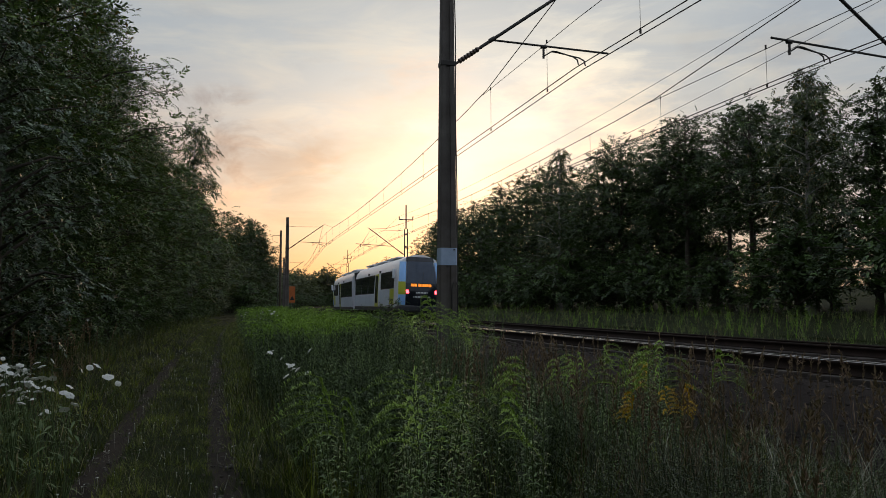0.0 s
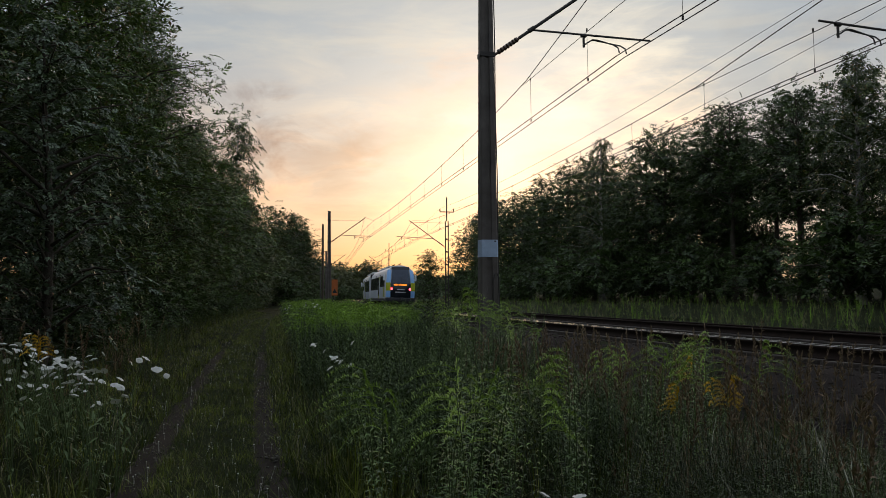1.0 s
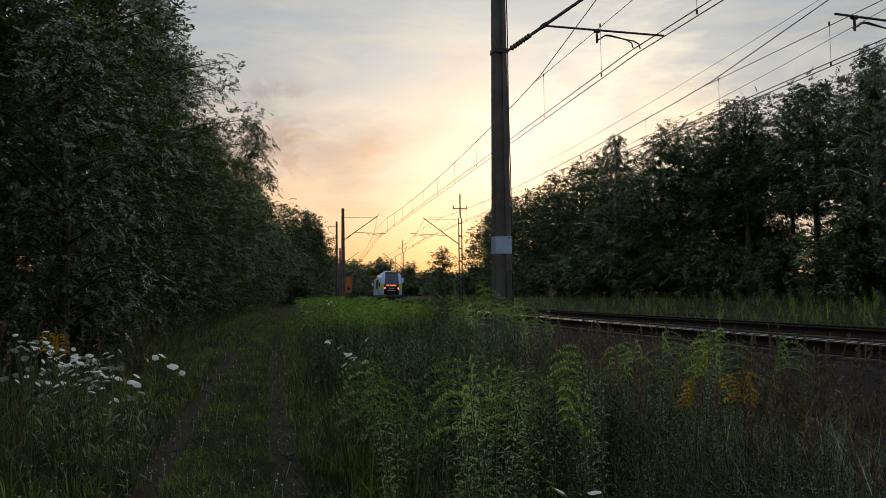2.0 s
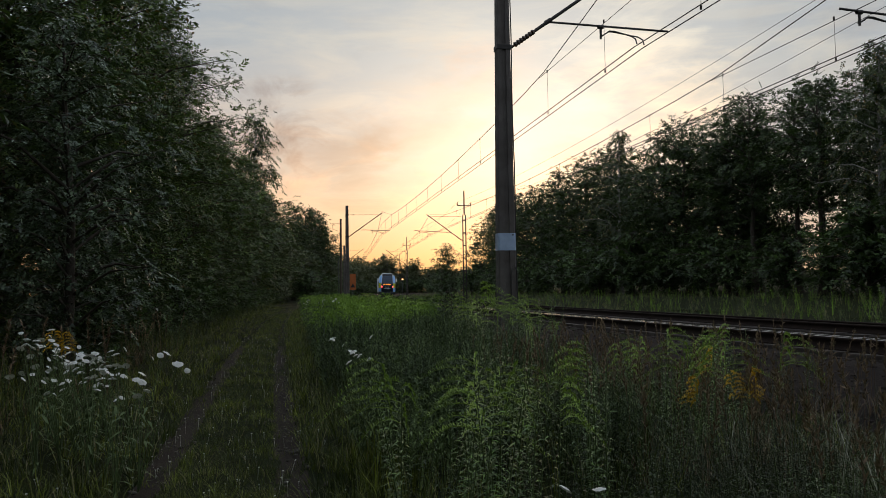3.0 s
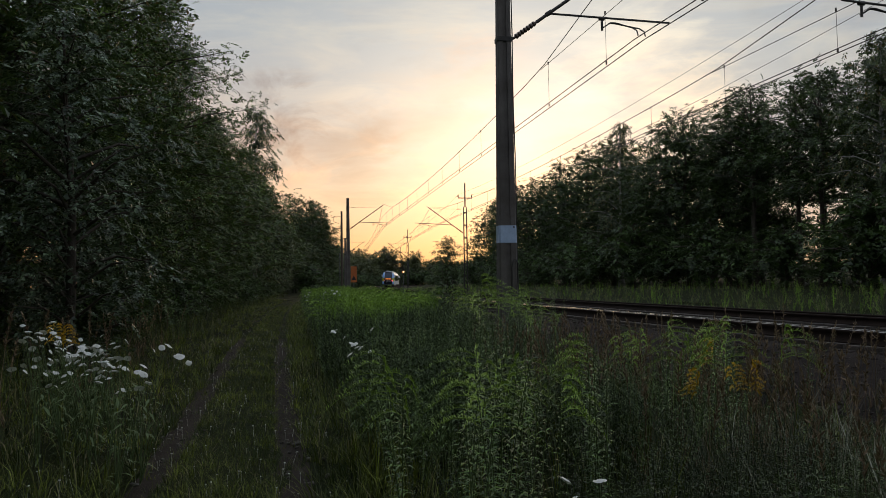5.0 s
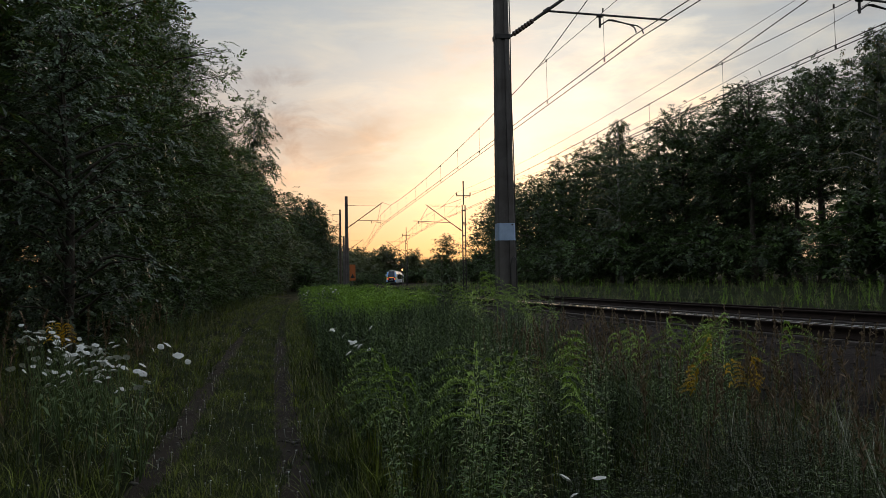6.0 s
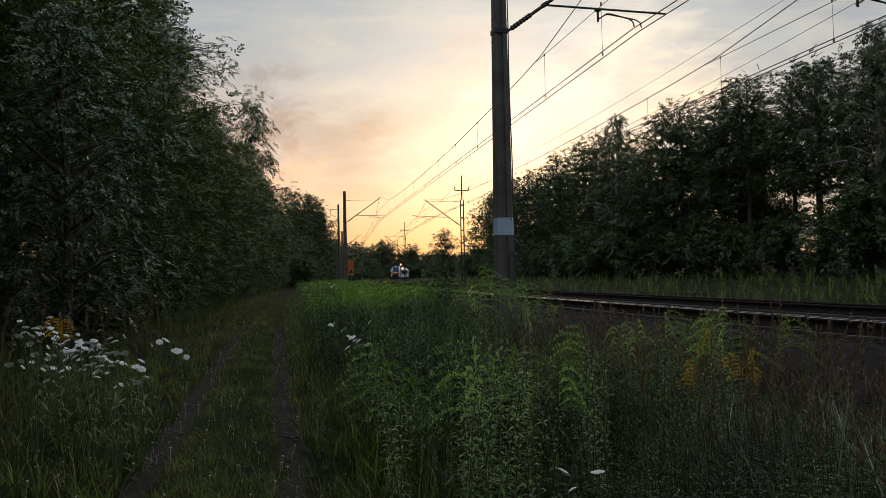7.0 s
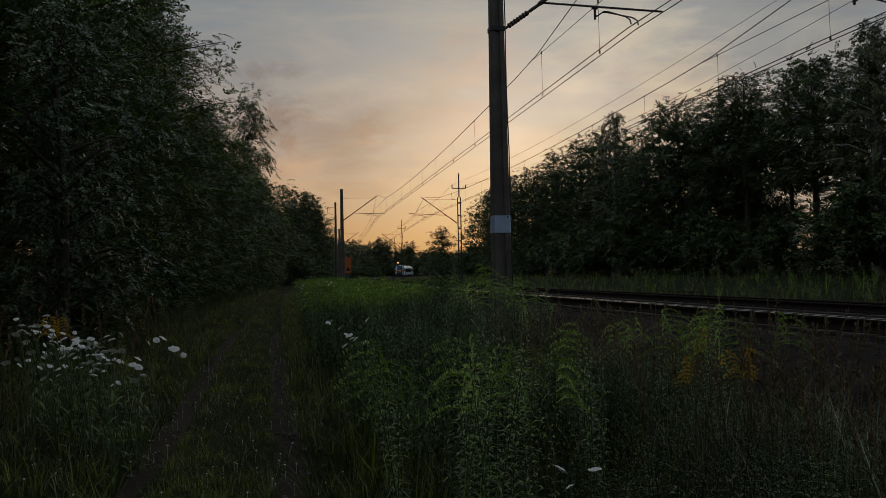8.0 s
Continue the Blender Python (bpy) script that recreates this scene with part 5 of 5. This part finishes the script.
field("weeds", "green weeds on the slope beyond the tracks", L_LIME, WEEDS, (-14, 110), (6.2, 17.0), 900, (0.45, 0.9), 110, 1.2, patchy=0.9)


def dry_stalk_things():
    rg = np.random.RandomState(108)
    meshes = [g.mesh("dry_stalk", L_DRY) for g in DRY]
    for k in range(290):
        s, v = rg.uniform(-12.4, -5.0), rg.uniform(-5.2, -2.4)
        p = on_ground(s, v, 0.02)
        size = rg.uniform(0.7, 1.08) * (0.85 if v > -3.2 else 1.0)
        ob = new("dry_stalk", meshes[k % 4])
        ob.matrix_basis = pose(*p, rg.uniform(-9, 9), rg.uniform(-9, 9), rg.uniform(0, 360)) @ Matrix.Diagonal((size, size, size, 1))
        tagged(ob, "reddish dry seed stalk beside the ballast", "dry stalk", "dry stalks by the ballast")


dry_stalk_things()


def goldenrod_things():
    rg = np.random.RandomState(7)
    kinds = []
    for k in range(6):
        yellow = k == 5
        st, fo, tp = goldenrod_geo(80 + k, 1.2, 14 if yellow else (9 if k < 2 else 0), 0.15 if yellow else 0.31)
        ob = thing("goldenrod", "goldenrod with bright yellow flower plume" if yellow else "tall green goldenrod with arching budding plume" if k < 2 else "tall leafy goldenrod not yet in bud", "wild plant", group="goldenrod plants")
        part("stem", st, STEM, ob)
        part("foliage", fo, L_GOLD, ob)
        if k < 2 or yellow:
            part("plume", tp, L_YELLOW if yellow else L_PLUME, ob)
        kinds.append([ob, False])

    def put(k, s, v, size):
        p = on_ground(s, v)
        m = pose(*p, rg.uniform(-6, 6), rg.uniform(-6, 6), rg.uniform(0, 360)) @ Matrix.Diagonal((size, size, size, 1))
        if not kinds[k][1]:
            kinds[k][1] = True
            kinds[k][0].matrix_basis = m
        else:
            copy_thing(kinds[k][0], Matrix.Identity(4)).matrix_basis = m

    def stand(x, y):
        s, v = track_coords(x, y)
        return float(s), float(v)

    # the tall clump beside the path, then the looser growth behind it
    for k in range(30):
        put(k // 3 % 2 if k % 3 == 0 else 2 + k % 3, *stand(float(np.clip(rg.normal(-0.02, 0.36), -0.75, 0.8)), rg.uniform(3.9, 5.6)), rg.uniform(0.78, 1.1))
    for k in range(26):
        put(k % 5, *stand(rg.uniform(0.75, 2.3), rg.uniform(6.0, 8.2)), rg.uniform(0.74, 0.9))
    for k in range(18):
        put(2 + k % 3, *stand(rg.uniform(-1.6, 0.9), rg.uniform(7.0, 14.0)), rg.uniform(0.8, 1.05))
    for k in range(12):
        put(2 + k % 3, *stand(rg.uniform(0.3, 1.0), rg.uniform(13.0, 16.5)), rg.uniform(0.85, 1.05))
    for k in range(44):
        put(2 + k % 3 if k % 4 else 1, *stand(rg.uniform(-0.8, 0.6), rg.uniform(11.5, 16.4)), rg.uniform(0.92, 1.12))
    for x, y, size in ((-0.24, 10.0, 1.32), (-0.3, 10.3, 1.15), (2.05, 6.4, 0.9), (-0.62, 3.3, 0.5)):
        put(0, *stand(x, y), size)
    for x, y, size in ((1.34, 6.0, 0.68), (1.70, 6.0, 0.72), (1.76, 6.05, 0.69), (1.71, 7.0, 0.78)):
        put(5, *stand(x, y), size)
    for s, v in ((-4.6, -10.3), (-4.4, -10.5)):
        put(5, s, v, 0.9)


goldenrod_things()
GOLDFAR = Geo()
for k in range(3):
    st, fo, tp = goldenrod_geo(90 + k, 1.2, 5)
    for q in (st, fo, tp):
        GOLDFAR.add(*q.arrays())
bed("goldenrod_belt", "bright lime-green goldenrod thicket by the path", L_LIME, [GOLDFAR], (-3.6, -1.6), (13.5, 20.0), 52, (0.98, 1.16), 121)
bed("goldenrod_belt", "bright green goldenrod round the mast", L_LIME, [GOLDFAR], (0.35, 1.2), (14.5, 18.0), 6, (0.8, 0.95), 122)
field("goldenrod_belt", "bright green goldenrod belt along the line", L_LIME, [GOLDFAR], (5, 44), (-6.7, -3.6), 130, (0.95, 1.2), 120, 1.3)


def wild_carrot():
    rg = np.random.RandomState(9)
    kinds = []
    for k in range(4):
        ob = thing("wild_carrot", "wild carrot with flat white umbels", "wild plant", group="wild carrots")
        stem = Geo()
        heads = []
        for q in range(5):
            a, t = rg.uniform(0, 6.3), rg.uniform(0.1, 0.5)
            h = rg.uniform(0.65, 0.95)
            tip = np.array([math.cos(a) * t * h * 0.7, math.sin(a) * t * h * 0.7, h])
            stem.tube([(0, 0, 0), tip * np.array([0.35, 0.35, 0.5]), tip], [0.004, 0.003, 0.002], 4)
            heads.append((tip, rg.uniform(0.017, 0.036)))
        m = 20
        z = rg.uniform(0.05, 0.6, m)
        stem.leaves(np.stack([z * 0, z * 0, z], 1), rg.normal(0, 1, (m, 3)) * np.array([1, 1, 0.3]), np.tile([0, 0, 1.0], (m, 1)), 0.12, 0.02, 0.1, 0.2)
        part("stem", stem, STEM, ob)
        for tip, r in heads:
            g = Geo()
            tilt = Euler((rg.uniform(-0.2, 1.0), rg.uniform(-0.7, 0.7), 0)).to_matrix()
            cap, spin = [], 14
            for ring in range(5):
                rr = r * ring / 4
                for q in range(spin):
                    a = 2 * math.pi * q / spin
                    wob = 1 + rg.uniform(-0.16, 0.16)
                    w = tilt @ Vector((math.cos(a) * rr * wob, math.sin(a) * rr * wob, 0.25 * r * (1 - (ring / 4) ** 2) + rg.uniform(-0.12, 0.12) * r))
                    cap.append((w.x + tip[0], w.y + tip[1], w.z + tip[2]))
            g.add(cap, [[i * spin + q, (i + 1) * spin + q, (i + 1) * spin + (q + 1) % spin, i * spin + (q + 1) % spin] for i in range(4) for q in range(spin)])
            part("umbel", g, L_WHITE, ob, "flat white flower head")
        kinds.append([ob, False])
    places = []
    for k in range(26):
        y = rg.uniform(6.2, 8.4)
        places.append(tuple(float(c) for c in track_coords(-y * rg.uniform(0.44, 0.62), y)))
    places += [(-7.9, -6.9), (-7.3, -7.0), (-12.58, -6.66), (8.0, -6.5), (9.0, -6.3), (8.5, -6.1), (10.0, -6.6), (-11.0, -10.4), (-10.6, -10.9)]
    for k, (s, v) in enumerate(places):
        p = on_ground(s, v)
        size = 0.95 if s < -11 else 1.5 if s > 7 else rg.uniform(0.95, 1.35)
        m = pose(*p, rg.uniform(-8, 8), rg.uniform(-8, 8), rg.uniform(0, 360)) @ Matrix.Diagonal((size, size, size, 1))
        e = kinds[k % 4]
        if not e[1]:
            e[1] = True
            e[0].matrix_basis = m
        else:
            copy_thing(e[0], Matrix.Identity(4)).matrix_basis = m


wild_carrot()
sleepers()


# ---------------------------------------------------------------- what moves
def motions():
    """Both cars run along the far track at a steady speed, following its curve."""
    s0, speed = 32.0, 29.0
    lean = math.degrees(CANT2 / 1.507)
    for car, lag, flip in ((rear_car, 0.0, False), (front_car, 2 * CAR, True)):
        rows = []
        for k in range(17):
            t = 0.5 * k
            s = s0 + speed * t + lag
            # each car lies on the chord between its bogies
            fore = spot(s - 17.0 if flip else s + 17.0, GAP)
            here = spot(s, GAP)
            d = fore - here
            turn = math.degrees(math.atan2(-d[0], d[1]))
            rows.append((t, pose(here[0], here[1], RAIL_Z2 - CANT2 / 2, 0, 0, turn) @ pose(0, 0, 0, 0, lean)))
        walk(car, rows)


motions()
